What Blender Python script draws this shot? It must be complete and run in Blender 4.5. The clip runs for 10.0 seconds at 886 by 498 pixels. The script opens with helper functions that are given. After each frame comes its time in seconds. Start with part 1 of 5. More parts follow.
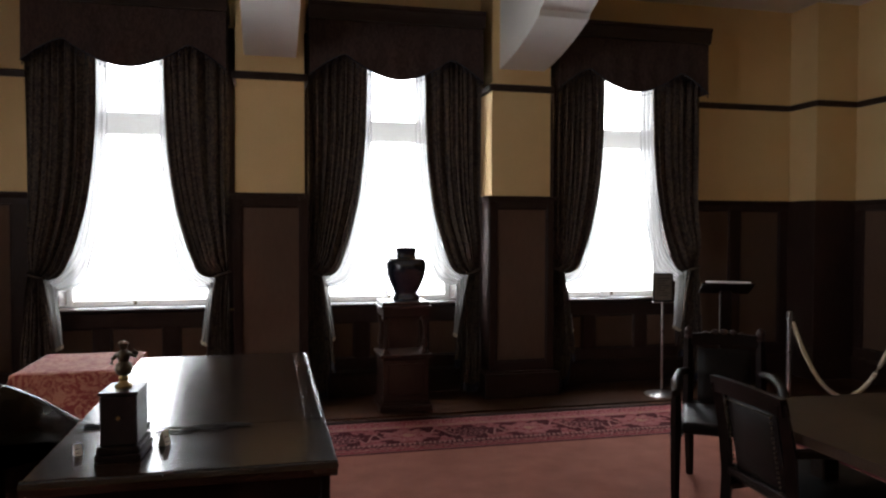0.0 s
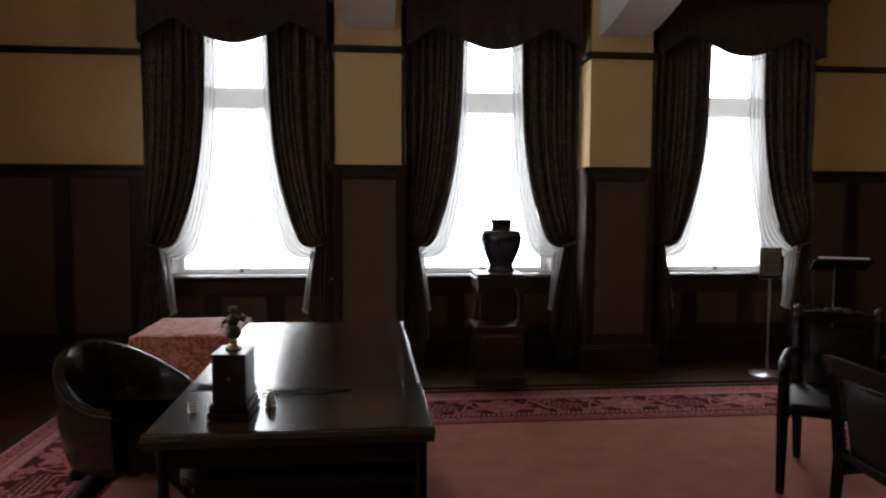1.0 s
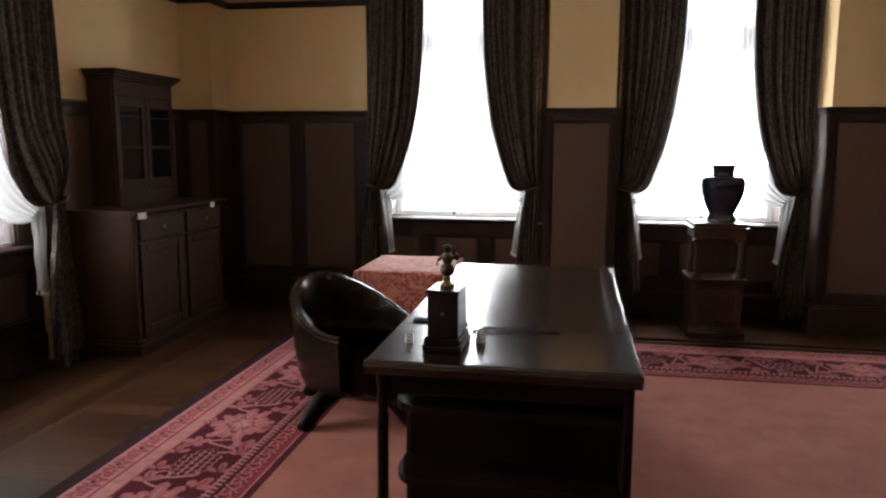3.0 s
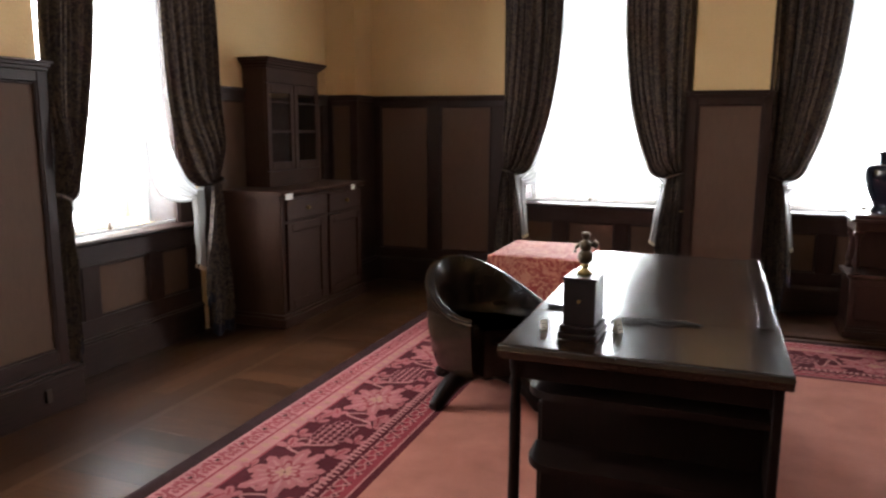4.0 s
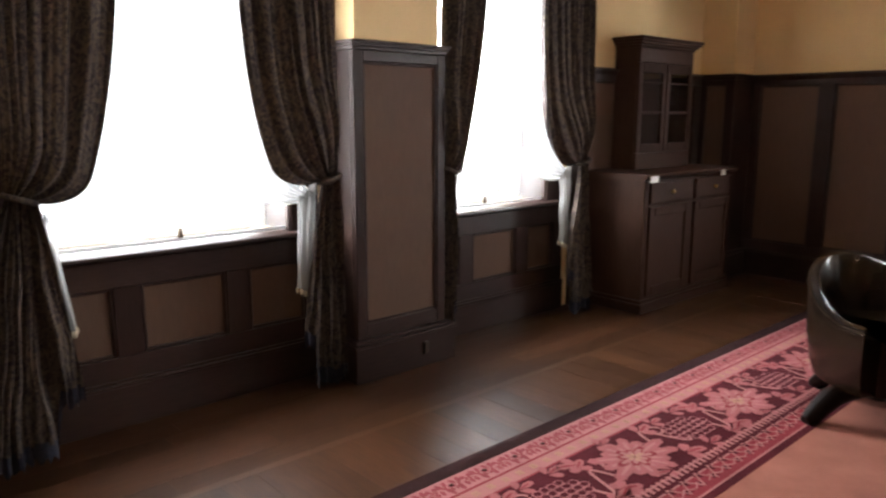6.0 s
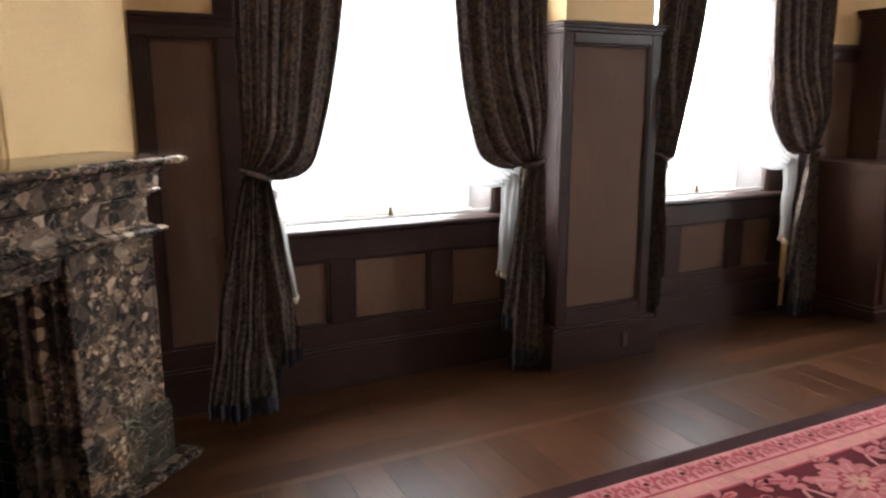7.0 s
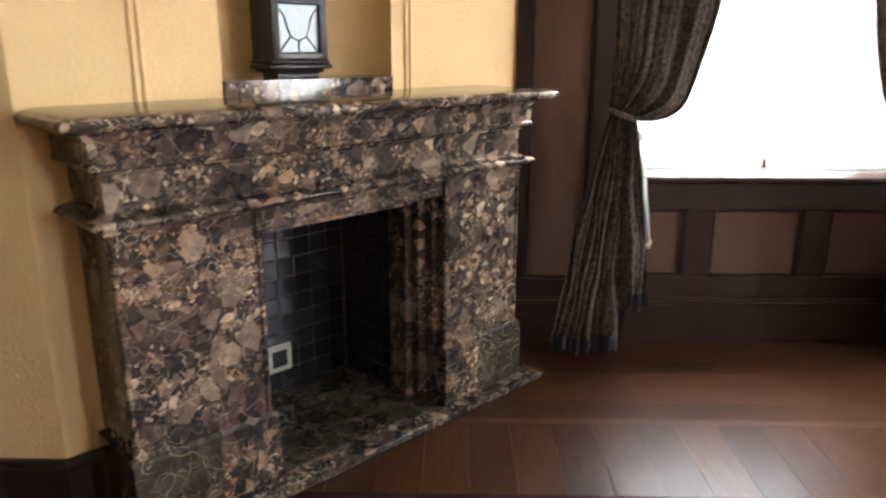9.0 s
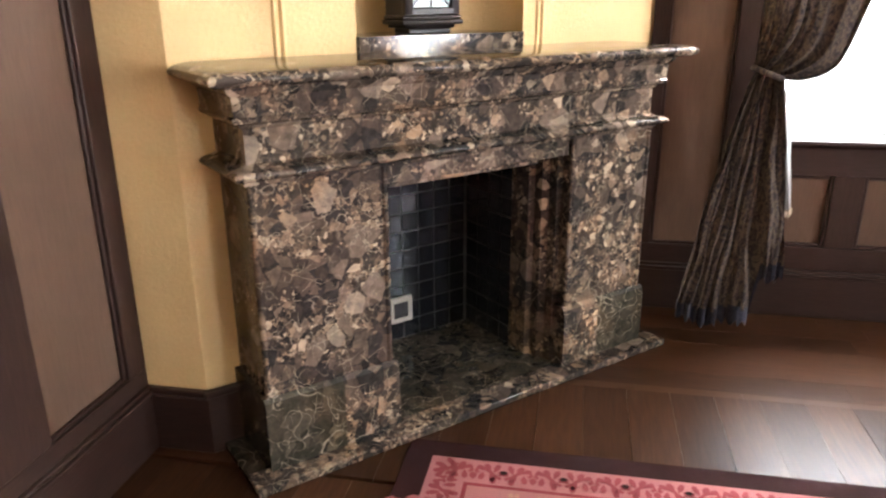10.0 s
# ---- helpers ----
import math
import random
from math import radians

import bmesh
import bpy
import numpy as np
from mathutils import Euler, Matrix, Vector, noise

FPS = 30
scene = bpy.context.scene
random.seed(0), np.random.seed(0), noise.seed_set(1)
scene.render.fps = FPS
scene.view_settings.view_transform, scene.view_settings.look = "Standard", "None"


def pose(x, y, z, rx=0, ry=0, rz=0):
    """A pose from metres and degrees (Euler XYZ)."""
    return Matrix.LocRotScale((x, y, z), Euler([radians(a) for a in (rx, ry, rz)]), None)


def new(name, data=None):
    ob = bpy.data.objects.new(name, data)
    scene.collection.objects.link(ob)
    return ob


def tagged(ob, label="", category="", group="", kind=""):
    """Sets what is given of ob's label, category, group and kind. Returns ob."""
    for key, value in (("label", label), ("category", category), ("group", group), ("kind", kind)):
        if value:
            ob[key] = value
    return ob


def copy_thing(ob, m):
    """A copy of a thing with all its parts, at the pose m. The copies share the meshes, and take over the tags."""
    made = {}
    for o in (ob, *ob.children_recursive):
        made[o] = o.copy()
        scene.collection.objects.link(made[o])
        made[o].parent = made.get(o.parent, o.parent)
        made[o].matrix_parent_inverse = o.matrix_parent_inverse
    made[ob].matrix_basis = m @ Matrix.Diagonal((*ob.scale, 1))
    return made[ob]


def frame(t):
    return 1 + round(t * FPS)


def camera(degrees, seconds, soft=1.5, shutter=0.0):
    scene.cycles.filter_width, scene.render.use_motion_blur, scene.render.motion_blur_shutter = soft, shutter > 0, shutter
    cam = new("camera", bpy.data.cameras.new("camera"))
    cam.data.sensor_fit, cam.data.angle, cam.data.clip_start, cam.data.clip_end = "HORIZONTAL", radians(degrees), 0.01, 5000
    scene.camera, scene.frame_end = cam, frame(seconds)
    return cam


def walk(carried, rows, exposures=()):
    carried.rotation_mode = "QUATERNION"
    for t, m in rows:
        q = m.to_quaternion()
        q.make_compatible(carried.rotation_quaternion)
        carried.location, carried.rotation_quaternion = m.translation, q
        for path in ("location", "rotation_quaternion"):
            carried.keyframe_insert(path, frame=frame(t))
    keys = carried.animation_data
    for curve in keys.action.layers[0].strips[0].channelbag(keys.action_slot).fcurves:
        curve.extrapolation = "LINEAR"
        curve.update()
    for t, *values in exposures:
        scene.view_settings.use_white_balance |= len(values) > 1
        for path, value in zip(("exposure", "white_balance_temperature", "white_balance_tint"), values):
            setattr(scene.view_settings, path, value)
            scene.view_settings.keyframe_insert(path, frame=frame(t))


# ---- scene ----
cam = camera(62.53, 10.0, 2.3, 0.3)
EXPOSURES = [(0.0, 0.52), (1.0, 0.18), (2.0, 0.14), (3.4, 1.54), (5.0, 1.80), (6.5, 2.00), (7.0, 1.98), (8.0, 2.40), (8.5, 2.50), (9.2, 2.90), (10.0, 3.30)]
PATH = [
    (0.0, pose(0.000, -0.000, 1.500, 88.351, -0.138, -13.441)),
    (0.5, pose(-0.001, 0.002, 1.499, 87.625, -0.198, -10.519)),
    (1.0, pose(-0.010, 0.008, 1.494, 86.170, -0.251, -6.069)),
    (1.5, pose(-0.015, 0.008, 1.494, 84.862, -0.203, -1.970)),
    (2.0, pose(-0.019, 0.006, 1.493, 83.767, -0.237, 2.255)),
    (3.5, pose(-0.031, 0.009, 1.481, 81.064, -0.276, 14.853)),
    (4.0, pose(-0.045, 0.003, 1.485, 80.592, -0.290, 20.521)),
    (4.5, pose(-0.049, 0.005, 1.485, 80.405, -0.195, 26.433)),
    (5.0, pose(-0.062, -0.017, 1.484, 80.327, -0.195, 32.921)),
    (6.5, pose(-0.159, 0.007, 1.424, 78.878, -0.023, 55.781)),
    (7.0, pose(-0.163, -0.003, 1.431, 78.358, 0.039, 63.430)),
    (7.5, pose(-0.167, -0.015, 1.415, 78.365, 0.051, 69.449)),
    (8.0, pose(-0.162, -0.015, 1.419, 77.797, -0.058, 75.879)),
    (8.5, pose(-0.165, -0.015, 1.405, 76.582, -0.147, 83.233)),
    (9.0, pose(-0.159, -0.029, 1.395, 74.380, -0.177, 91.086)),
    (9.5, pose(-0.157, -0.033, 1.394, 72.411, 0.084, 96.327)),
    (10.0, pose(-0.158, -0.039, 1.399, 71.031, 0.266, 100.742)),
]
walk(cam, PATH, EXPOSURES)

# ---- daylight: overcast sky, standing in the five window openings ----
world = bpy.data.worlds.new("overcast")
scene.world = world
world.use_nodes = True
_n = world.node_tree.nodes
_sky = _n.new("ShaderNodeTexSky")
_sky.sky_type, _sky.sun_disc = "NISHITA", False
_sky.sun_elevation, _sky.sun_rotation = radians(40), radians(-30)
world.node_tree.links.new(_sky.outputs[0], _n["Background"].inputs[0])
_n["Background"].inputs[1].default_value = 0.1

WIN_POWER = 152.0
WIN_A = (-1.07, 1.08, 3.28)          # window centres along the long wall, x
WIN_B = (1.365, 3.47)                 # window centres along the side wall, y
HALF, SILL, HEAD = 0.62, 0.825, 3.05  # window opening
YA, XB, YC, XD = 6.54, -3.54, -1.40, 5.72   # inner wall faces
CEIL = 3.72


def window_light(m):
    lamp = bpy.data.lights.new("window_daylight", "AREA")
    lamp.shape, lamp.size, lamp.size_y = "RECTANGLE", 1.5, 2.5
    lamp.energy, lamp.color = WIN_POWER, (0.935, 0.965, 1.0)
    ob = new("window_daylight", lamp)
    ob.matrix_world = m
    return ob


# A lamp points along its local -z
for c in WIN_A:
    window_light(pose(c, YA + 0.62, 1.95, -90, 0, 0))
for c in WIN_B:
    window_light(pose(XB - 0.62, c, 1.95, -90, 0, 90))

# ---- mesh helpers ----


def box(bm, x0, x1, y0, y1, z0, z1, bevel=0.0, seg=1):
    m = Matrix.LocRotScale(((x0 + x1) / 2, (y0 + y1) / 2, (z0 + z1) / 2), None, (abs(x1 - x0), abs(y1 - y0), abs(z1 - z0)))
    made = bmesh.ops.create_cube(bm, size=1, matrix=m)
    if bevel:
        edges = list({e for v in made["verts"] for e in v.link_edges})
        bmesh.ops.bevel(bm, geom=edges, offset=bevel, segments=seg, affect="EDGES", profile=0.5)


def lathe(bm, profile, seg=24, at=(0, 0), a0=0.0, a1=360.0):
    """Turns (radius, z) pairs about the upright axis at at."""
    full = abs(a1 - a0) >= 359.9
    n = seg if full else seg + 1
    rings = []
    for r, z in profile:
        rings.append([bm.verts.new((at[0] + r * math.cos(radians(a0 + (a1 - a0) * i / seg)),
                                    at[1] + r * math.sin(radians(a0 + (a1 - a0) * i / seg)), z)) for i in range(n)])
    for a, b in zip(rings, rings[1:]):
        for i in range(seg):
            j = (i + 1) % n
            bm.faces.new((a[i], a[j], b[j], b[i]))
    if full:
        for ring, flip in ((rings[0], True), (rings[-1], False)):
            if profile[0 if flip else -1][0] > 1e-4:
                bm.faces.new(ring[::-1] if flip else ring)


def prism(bm, outline, x0, x1):
    """Extrudes a (y, z) outline along x."""
    a = [bm.verts.new((x0, y, z)) for y, z in outline]
    b = [bm.verts.new((x1, y, z)) for y, z in outline]
    n = len(outline)
    for i in range(n):
        j = (i + 1) % n
        bm.faces.new((a[i], a[j], b[j], b[i]))
    bm.faces.new(a[::-1])
    bm.faces.new(b)


def slab(bm, outline, z0, z1):
    """Extrudes an (x, y) outline upward."""
    a = [bm.verts.new((x, y, z0)) for x, y in outline]
    b = [bm.verts.new((x, y, z1)) for x, y in outline]
    n = len(outline)
    for i in range(n):
        j = (i + 1) % n
        bm.faces.new((a[i], a[j], b[j], b[i]))
    bm.faces.new(a[::-1])
    bm.faces.new(b)


def tube(bm, pts, r, seg=8):
    """A round bar through points; r is one radius or one for each point."""
    rings = []
    for i, p in enumerate(pts):
        p = Vector(p)
        d = (Vector(pts[min(i + 1, len(pts) - 1)]) - Vector(pts[max(i - 1, 0)])).normalized()
        u = d.cross(Vector((0, 0, 1)) if abs(d.z) < 0.9 else Vector((1, 0, 0))).normalized()
        w = d.cross(u)
        rr = r[i] if isinstance(r, (list, tuple)) else r
        rings.append([bm.verts.new(p + rr * (u * math.cos(2 * math.pi * k / seg) + w * math.sin(2 * math.pi * k / seg))) for k in range(seg)])
    for a, b in zip(rings, rings[1:]):
        for k in range(seg):
            bm.faces.new((a[k], a[(k + 1) % seg], b[(k + 1) % seg], b[k]))
    bm.faces.new(rings[0][::-1])
    bm.faces.new(rings[-1])


def grid(bm, nu, nv, f):
    """A sheet of nu x nv cells with corners f(u, v), u and v from 0 to 1."""
    rows = [[bm.verts.new(f(i / nu, j / nv)) for i in range(nu + 1)] for j in range(nv + 1)]
    for j in range(nv):
        for i in range(nu):
            bm.faces.new((rows[j][i], rows[j][i + 1], rows[j + 1][i + 1], rows[j + 1][i]))


def part(name, bm, material, parent=None, label="", smooth=35, m=None):
    """Links a bmesh as one mesh object, under a thing or a part."""
    bmesh.ops.recalc_face_normals(bm, faces=bm.faces)
    me = bpy.data.meshes.new(name)
    bm.to_mesh(me)
    bm.free()
    me.materials.append(material)
    if smooth:
        me.polygons.foreach_set("use_smooth", [True] * len(me.polygons))
        me.set_sharp_from_angle(angle=radians(smooth))
    ob = new(name, me)
    if parent:
        ob.parent = parent
    if m is not None:
        ob.matrix_basis = m
    if label:
        ob["label"] = label
    return ob


def boxes(name, material, parent, *rows, bevel=0.0, label="", m=None, seg=1):
    bm = bmesh.new()
    for r in rows:
        box(bm, *r, bevel=bevel, seg=seg)
    return part(name, bm, material, parent, label, 35 if seg == 1 else 15, m)


def bars(parent, *rows, bevel=0.003):
    """The rails and stiles of a panel frame, one part each."""
    for r in rows:
        upright = r[5] - r[4] > r[1] - r[0]
        boxes("stile" if upright else "rail", WOOD_UP if upright else WOOD_ALONG, parent, r, bevel=bevel)


def thing(name, m, label, category, group="", kind=""):
    ob = new(name)
    ob.empty_display_size = 0.1
    ob.matrix_basis = m
    return tagged(ob, label, category, group, kind)


# ---- materials ----


def shader(name, rough=0.5, metal=0.0, spec=0.5):
    m = bpy.data.materials.new(name)
    m.use_nodes = True
    t = m.node_tree
    b = t.nodes["Principled BSDF"]
    b.inputs["Roughness"].default_value = rough
    b.inputs["Metallic"].default_value = metal
    b.inputs["Specular IOR Level"].default_value = spec
    return m, t, b


def node(t, kind, **values):
    n = t.nodes.new(kind)
    for k, v in values.items():
        n.inputs[k.replace("_", " ")].default_value = v
    return n


def coords(t, scale=(1, 1, 1), jitter=False):
    co = t.nodes.new("ShaderNodeTexCoord")
    mp = t.nodes.new("ShaderNodeMapping")
    mp.inputs["Scale"].default_value = scale
    t.links.new(co.outputs["Object"], mp.inputs["Vector"])
    if jitter:
        info = t.nodes.new("ShaderNodeObjectInfo")
        mul = t.nodes.new("ShaderNodeMath")
        mul.operation = "MULTIPLY"
        mul.inputs[1].default_value = 37.0
        t.links.new(info.outputs["Random"], mul.inputs[0])
        t.links.new(mul.outputs[0], mp.inputs["Location"])
    return mp.outputs["Vector"]


def ramp(t, fac, stops):
    r = t.nodes.new("ShaderNodeValToRGB")
    e = r.color_ramp.elements
    while len(e) < len(stops):
        e.new(0.5)
    for el, (p, c) in zip(e, stops):
        el.position, el.color = p, (*c, 1)
    t.links.new(fac, r.inputs["Fac"])
    return r.outputs["Color"]


def mix(t, fac, a, b, mode="MIX"):
    n = t.nodes.new("ShaderNodeMix")
    n.data_type, n.blend_type = "RGBA", mode
    for value, sock in ((fac, n.inputs["Factor"]), (a, n.inputs["A"]), (b, n.inputs["B"])):
        if isinstance(value, (int, float)):
            sock.default_value = value
        elif isinstance(value, tuple):
            sock.default_value = (*value, 1)
        else:
            t.links.new(value, sock)
    return n.outputs["Result"]


def noise_at(t, vec, scale, detail=4.0, rough=0.55, distort=0.0):
    n = node(t, "ShaderNodeTexNoise", Scale=scale, Detail=detail, Roughness=rough, Distortion=distort)
    t.links.new(vec, n.inputs["Vector"])
    return n.outputs["Fac"]


def bump(t, b, height, strength=0.2, distance=0.01):
    n = node(t, "ShaderNodeBump", Strength=strength, Distance=distance)
    t.links.new(height, n.inputs["Height"])
    t.links.new(n.outputs["Normal"], b.inputs["Normal"])


def rough_from(t, b, fac, lo, hi):
    n = t.nodes.new("ShaderNodeMapRange")
    n.inputs["To Min"].default_value, n.inputs["To Max"].default_value = lo, hi
    t.links.new(fac, n.inputs["Value"])
    t.links.new(n.outputs["Result"], b.inputs["Roughness"])


def wood(name, dark, light, lo=0.25, hi=0.45, along=(1, 1, 1), jitter=False, coat=0.0, strength=0.12, vary=0.0, warp=1.0, spec=0.5):
    """Stained wood. along: small on the axis that the grain follows."""
    m, t, b = shader(name, spec=spec)
    v = coords(t, along, jitter)
    g = noise_at(t, v, 22, 5, 0.6, warp)
    broad = noise_at(t, coords(t), 1.7, 3)
    col = ramp(t, g, ((0.22, dark), (0.78, light)))
    col = mix(t, mix(t, 0.6, broad, (0.3, 0.3, 0.3)), mix(t, 1.0, col, (0.72, 0.70, 0.68), "MULTIPLY"), col)
    if vary:
        info = t.nodes.new("ShaderNodeObjectInfo")
        tone = ramp(t, info.outputs["Random"], ((0.0, (1 - vary,) * 3), (1.0, (1 + vary, 1 + vary * 0.9, 1 + vary * 0.8))))
        col = mix(t, 1.0, col, tone, "MULTIPLY")
    t.links.new(col, b.inputs["Base Color"])
    rough_from(t, b, broad, lo, hi)
    b.inputs["Coat Weight"].default_value = coat
    b.inputs["Coat Roughness"].default_value = 0.12
    bump(t, b, g, strength, 0.002)
    return m


UP, ALONG, DEEP = (6, 6, 0.5), (0.5, 6, 6), (6, 0.5, 6)
WOOD_UP = wood("dark_panelling_wood_upright", (0.021, 0.0105, 0.0086), (0.051, 0.0252, 0.0196), 0.38, 0.55, UP, spec=0.2)
WOOD_ALONG = wood("dark_panelling_wood", (0.021, 0.0105, 0.0086), (0.051, 0.0252, 0.0196), 0.34, 0.52, ALONG, spec=0.3)
PANEL = wood("brown_panel", (0.108, 0.064, 0.045), (0.146, 0.088, 0.062), 0.55, 0.75, UP, True, strength=0.05, spec=0.12)
DESK_TOP = wood("polished_desk_top", (0.016, 0.008, 0.005), (0.036, 0.018, 0.011), 0.13, 0.23, DEEP, coat=0.08, strength=0.02, spec=0.34)
DESK_WOOD = wood("desk_wood", (0.006, 0.003, 0.0026), (0.016, 0.0075, 0.0055), 0.34, 0.5, UP, spec=0.10)
CABINET = wood("cabinet_wood", (0.036, 0.0165, 0.0110), (0.072, 0.034, 0.0220), 0.45, 0.65, UP, spec=0.09)
CARVED = wood("reddish_carved_wood", (0.028, 0.011, 0.008), (0.062, 0.026, 0.019), 0.28, 0.45, UP, spec=0.35)
TABLE_WOOD = wood("table_wood", (0.026, 0.0135, 0.0085), (0.058, 0.031, 0.018), 0.28, 0.42, ALONG, spec=0.3)
FLOOR_Y = wood("floorboard_lengthwise", (0.034, 0.0135, 0.0068), (0.076, 0.032, 0.015), 0.24, 0.46, (4, 0.35, 4), True, vary=0.30, strength=0.0, warp=0.3, spec=0.15)
FLOOR_X = wood("floorboard_crosswise", (0.034, 0.0135, 0.0068), (0.076, 0.032, 0.015), 0.24, 0.46, (0.35, 4, 4), True, vary=0.30, strength=0.0, warp=0.3, spec=0.15)
INLAY = wood("pale_floor_strip", (0.052, 0.023, 0.011), (0.084, 0.040, 0.019), 0.28, 0.44, (7, 0.5, 7), True, vary=0.1, strength=0.02, warp=0.2, spec=0.2)


def plaster(name, a, b_, grain=75, strength=0.6):
    m, t, b = shader(name, 0.8)
    v = coords(t)
    f = noise_at(t, v, grain, 3, 0.6)
    broad = noise_at(t, v, 1.3, 4)
    col = ramp(t, broad, ((0.3, a), (0.7, b_)))
    col = mix(t, 0.25, col, mix(t, 1.0, col, ramp(t, f, ((0.3, (0.8, 0.78, 0.75)), (0.7, (1, 1, 1)))), "MULTIPLY"))
    t.links.new(col, b.inputs["Base Color"])
    bump(t, b, f, strength, 0.004)
    return m


CREAM = plaster("cream_plaster", (0.66, 0.457, 0.220), (0.72, 0.507, 0.255))
WHITE = plaster("white_plaster", (0.76, 0.74, 0.70), (0.82, 0.80, 0.76), 120, 0.2)


def breccia(name, dark=False):
    """Dark breccia marble: zones of dark broken blocks and of pale crushed shards, thin cream veins."""
    m, t, b = shader(name, 0.08, spec=0.30)
    v = coords(t)
    warp = node(t, "ShaderNodeTexNoise", Scale=30.0, Detail=6.0, Roughness=0.6)
    t.links.new(v, warp.inputs["Vector"])
    vec = t.nodes.new("ShaderNodeMix")
    vec.data_type, vec.blend_type = "RGBA", "LINEAR_LIGHT"
    vec.inputs["Factor"].default_value = 0.008
    t.links.new(v, vec.inputs["A"])
    t.links.new(warp.outputs["Color"], vec.inputs["B"])
    vv = vec.outputs["Result"]

    def cells(scale, feature="F1"):
        n = node(t, "ShaderNodeTexVoronoi", Scale=scale)
        n.feature = feature
        t.links.new(vv, n.inputs["Vector"])
        return n

    def step(fac, at, soft=0.01):
        return ramp(t, fac, ((at, (0, 0, 0)), (at + soft, (1, 1, 1))))

    def clasts(under, scale, tones, keep=0.0, gap=0.0):
        """Angular pieces of one size: a share of the cells, over what lies between them."""
        sep = t.nodes.new("ShaderNodeSeparateColor")
        t.links.new(cells(scale).outputs["Color"], sep.inputs["Color"])
        piece = ramp(t, sep.outputs[0], tones)
        t.nodes[-1].color_ramp.interpolation = "CONSTANT"
        solid = step(sep.outputs[1], keep)
        if gap:
            solid = mix(t, 1.0, solid, step(cells(scale, "DISTANCE_TO_EDGE").outputs["Distance"], gap, 0.02), "MULTIPLY")
        return mix(t, solid, under, piece)
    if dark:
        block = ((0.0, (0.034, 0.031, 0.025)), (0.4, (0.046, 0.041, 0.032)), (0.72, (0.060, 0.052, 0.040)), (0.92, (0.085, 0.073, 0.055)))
    else:
        block = ((0.0, (0.028, 0.025, 0.025)), (0.28, (0.052, 0.042, 0.037)), (0.50, (0.080, 0.060, 0.049)), (0.68, (0.036, 0.032, 0.032)), (0.80, (0.108, 0.082, 0.065)), (0.92, (0.150, 0.115, 0.092)))
    shard = ((0.0, (0.050, 0.040, 0.034)), (0.18, (0.120, 0.087, 0.066)), (0.38, (0.200, 0.145, 0.105)), (0.52, (0.075, 0.057, 0.046)), (0.64, (0.260, 0.190, 0.135)), (0.78, (0.045, 0.038, 0.034)), (0.88, (0.40, 0.315, 0.235)))
    big = ((0.0, (0.150, 0.115, 0.092)), (0.4, (0.185, 0.145, 0.118)), (0.75, (0.240, 0.190, 0.150)))
    ground = ramp(t, noise_at(t, vv, 48.0, 5, 0.7), ((0.35, (0.024, 0.021, 0.020)), (0.68, (0.085, 0.066, 0.054))))
    col = clasts(ground, 10.0, block)
    col = clasts(col, 20.0, block, 0.50, 0.02)
    if not dark:
        crushed = clasts(clasts(col, 42.0, shard, 0.25, 0.03), 85.0, shard, 0.60, 0.02)
        zone = step(noise_at(t, vv, 6.5, 5, 0.6), 0.50, 0.02)
        col = mix(t, zone, col, crushed)
        col = clasts(col, 26.0, shard, 0.82, 0.03)
        col = clasts(col, 12.5, big, 0.89, 0.03)
    cloud = noise_at(t, vv, 34.0, 7, 0.68)
    col = mix(t, 0.85, col, mix(t, 1.0, col, ramp(t, cloud, ((0.28, (0.40, 0.39, 0.38)), (0.5, (0.84, 0.82, 0.80)), (0.72, (1.50, 1.40, 1.28)))), "MULTIPLY"))
    rust = ramp(t, noise_at(t, v, 4.2, 4), ((0.54, (0, 0, 0)), (0.70, (0.6, 0.6, 0.6))))
    col = mix(t, rust, col, mix(t, 1.0, col, (1.40, 1.08, 0.80), "MULTIPLY"))
    # thin veins: fine lines along the breaks, and longer wandering ones
    for scale, mask, lo, w, most in ((13.0, 11.0, 0.53, 0.012, 0.55), (24.0, 16.0, 0.55, 0.018, 0.6), (6.0, 8.0, 0.53, 0.006, 0.55)):
        line = ramp(t, cells(scale, "DISTANCE_TO_EDGE").outputs["Distance"], ((0.0, (1, 1, 1)), (w, (0, 0, 0))))
        on = ramp(t, noise_at(t, v, mask, 2), ((lo + 0.03 * dark, (0, 0, 0)), (lo + 0.05 + 0.05 * dark, (most,) * 3)))
        col = mix(t, mix(t, 1.0, line, on, "MULTIPLY"), col, (0.46, 0.375, 0.27))
    for scale, mask, w in ((7.0, 4.0, 0.006), (15.0, 6.0, 0.010)):
        line = noise_at(t, vv, scale, 1, 0.5, 0.5)
        vein = ramp(t, line, ((0.5 - w, (0, 0, 0)), (0.5, (1, 1, 1)), (0.5 + w, (0, 0, 0))))
        on = ramp(t, noise_at(t, v, mask, 3), ((0.48, (0, 0, 0)), (0.56, (0.55, 0.55, 0.55))))
        col = mix(t, mix(t, 1.0, vein, on, "MULTIPLY"), col, (0.44, 0.36, 0.27))
    t.links.new(col, b.inputs["Base Color"])
    rough_from(t, b, cloud, 0.05, 0.11)
    return m


MARBLE = breccia("breccia_marble")
DARK_MARBLE = breccia("dark_veined_marble", True)


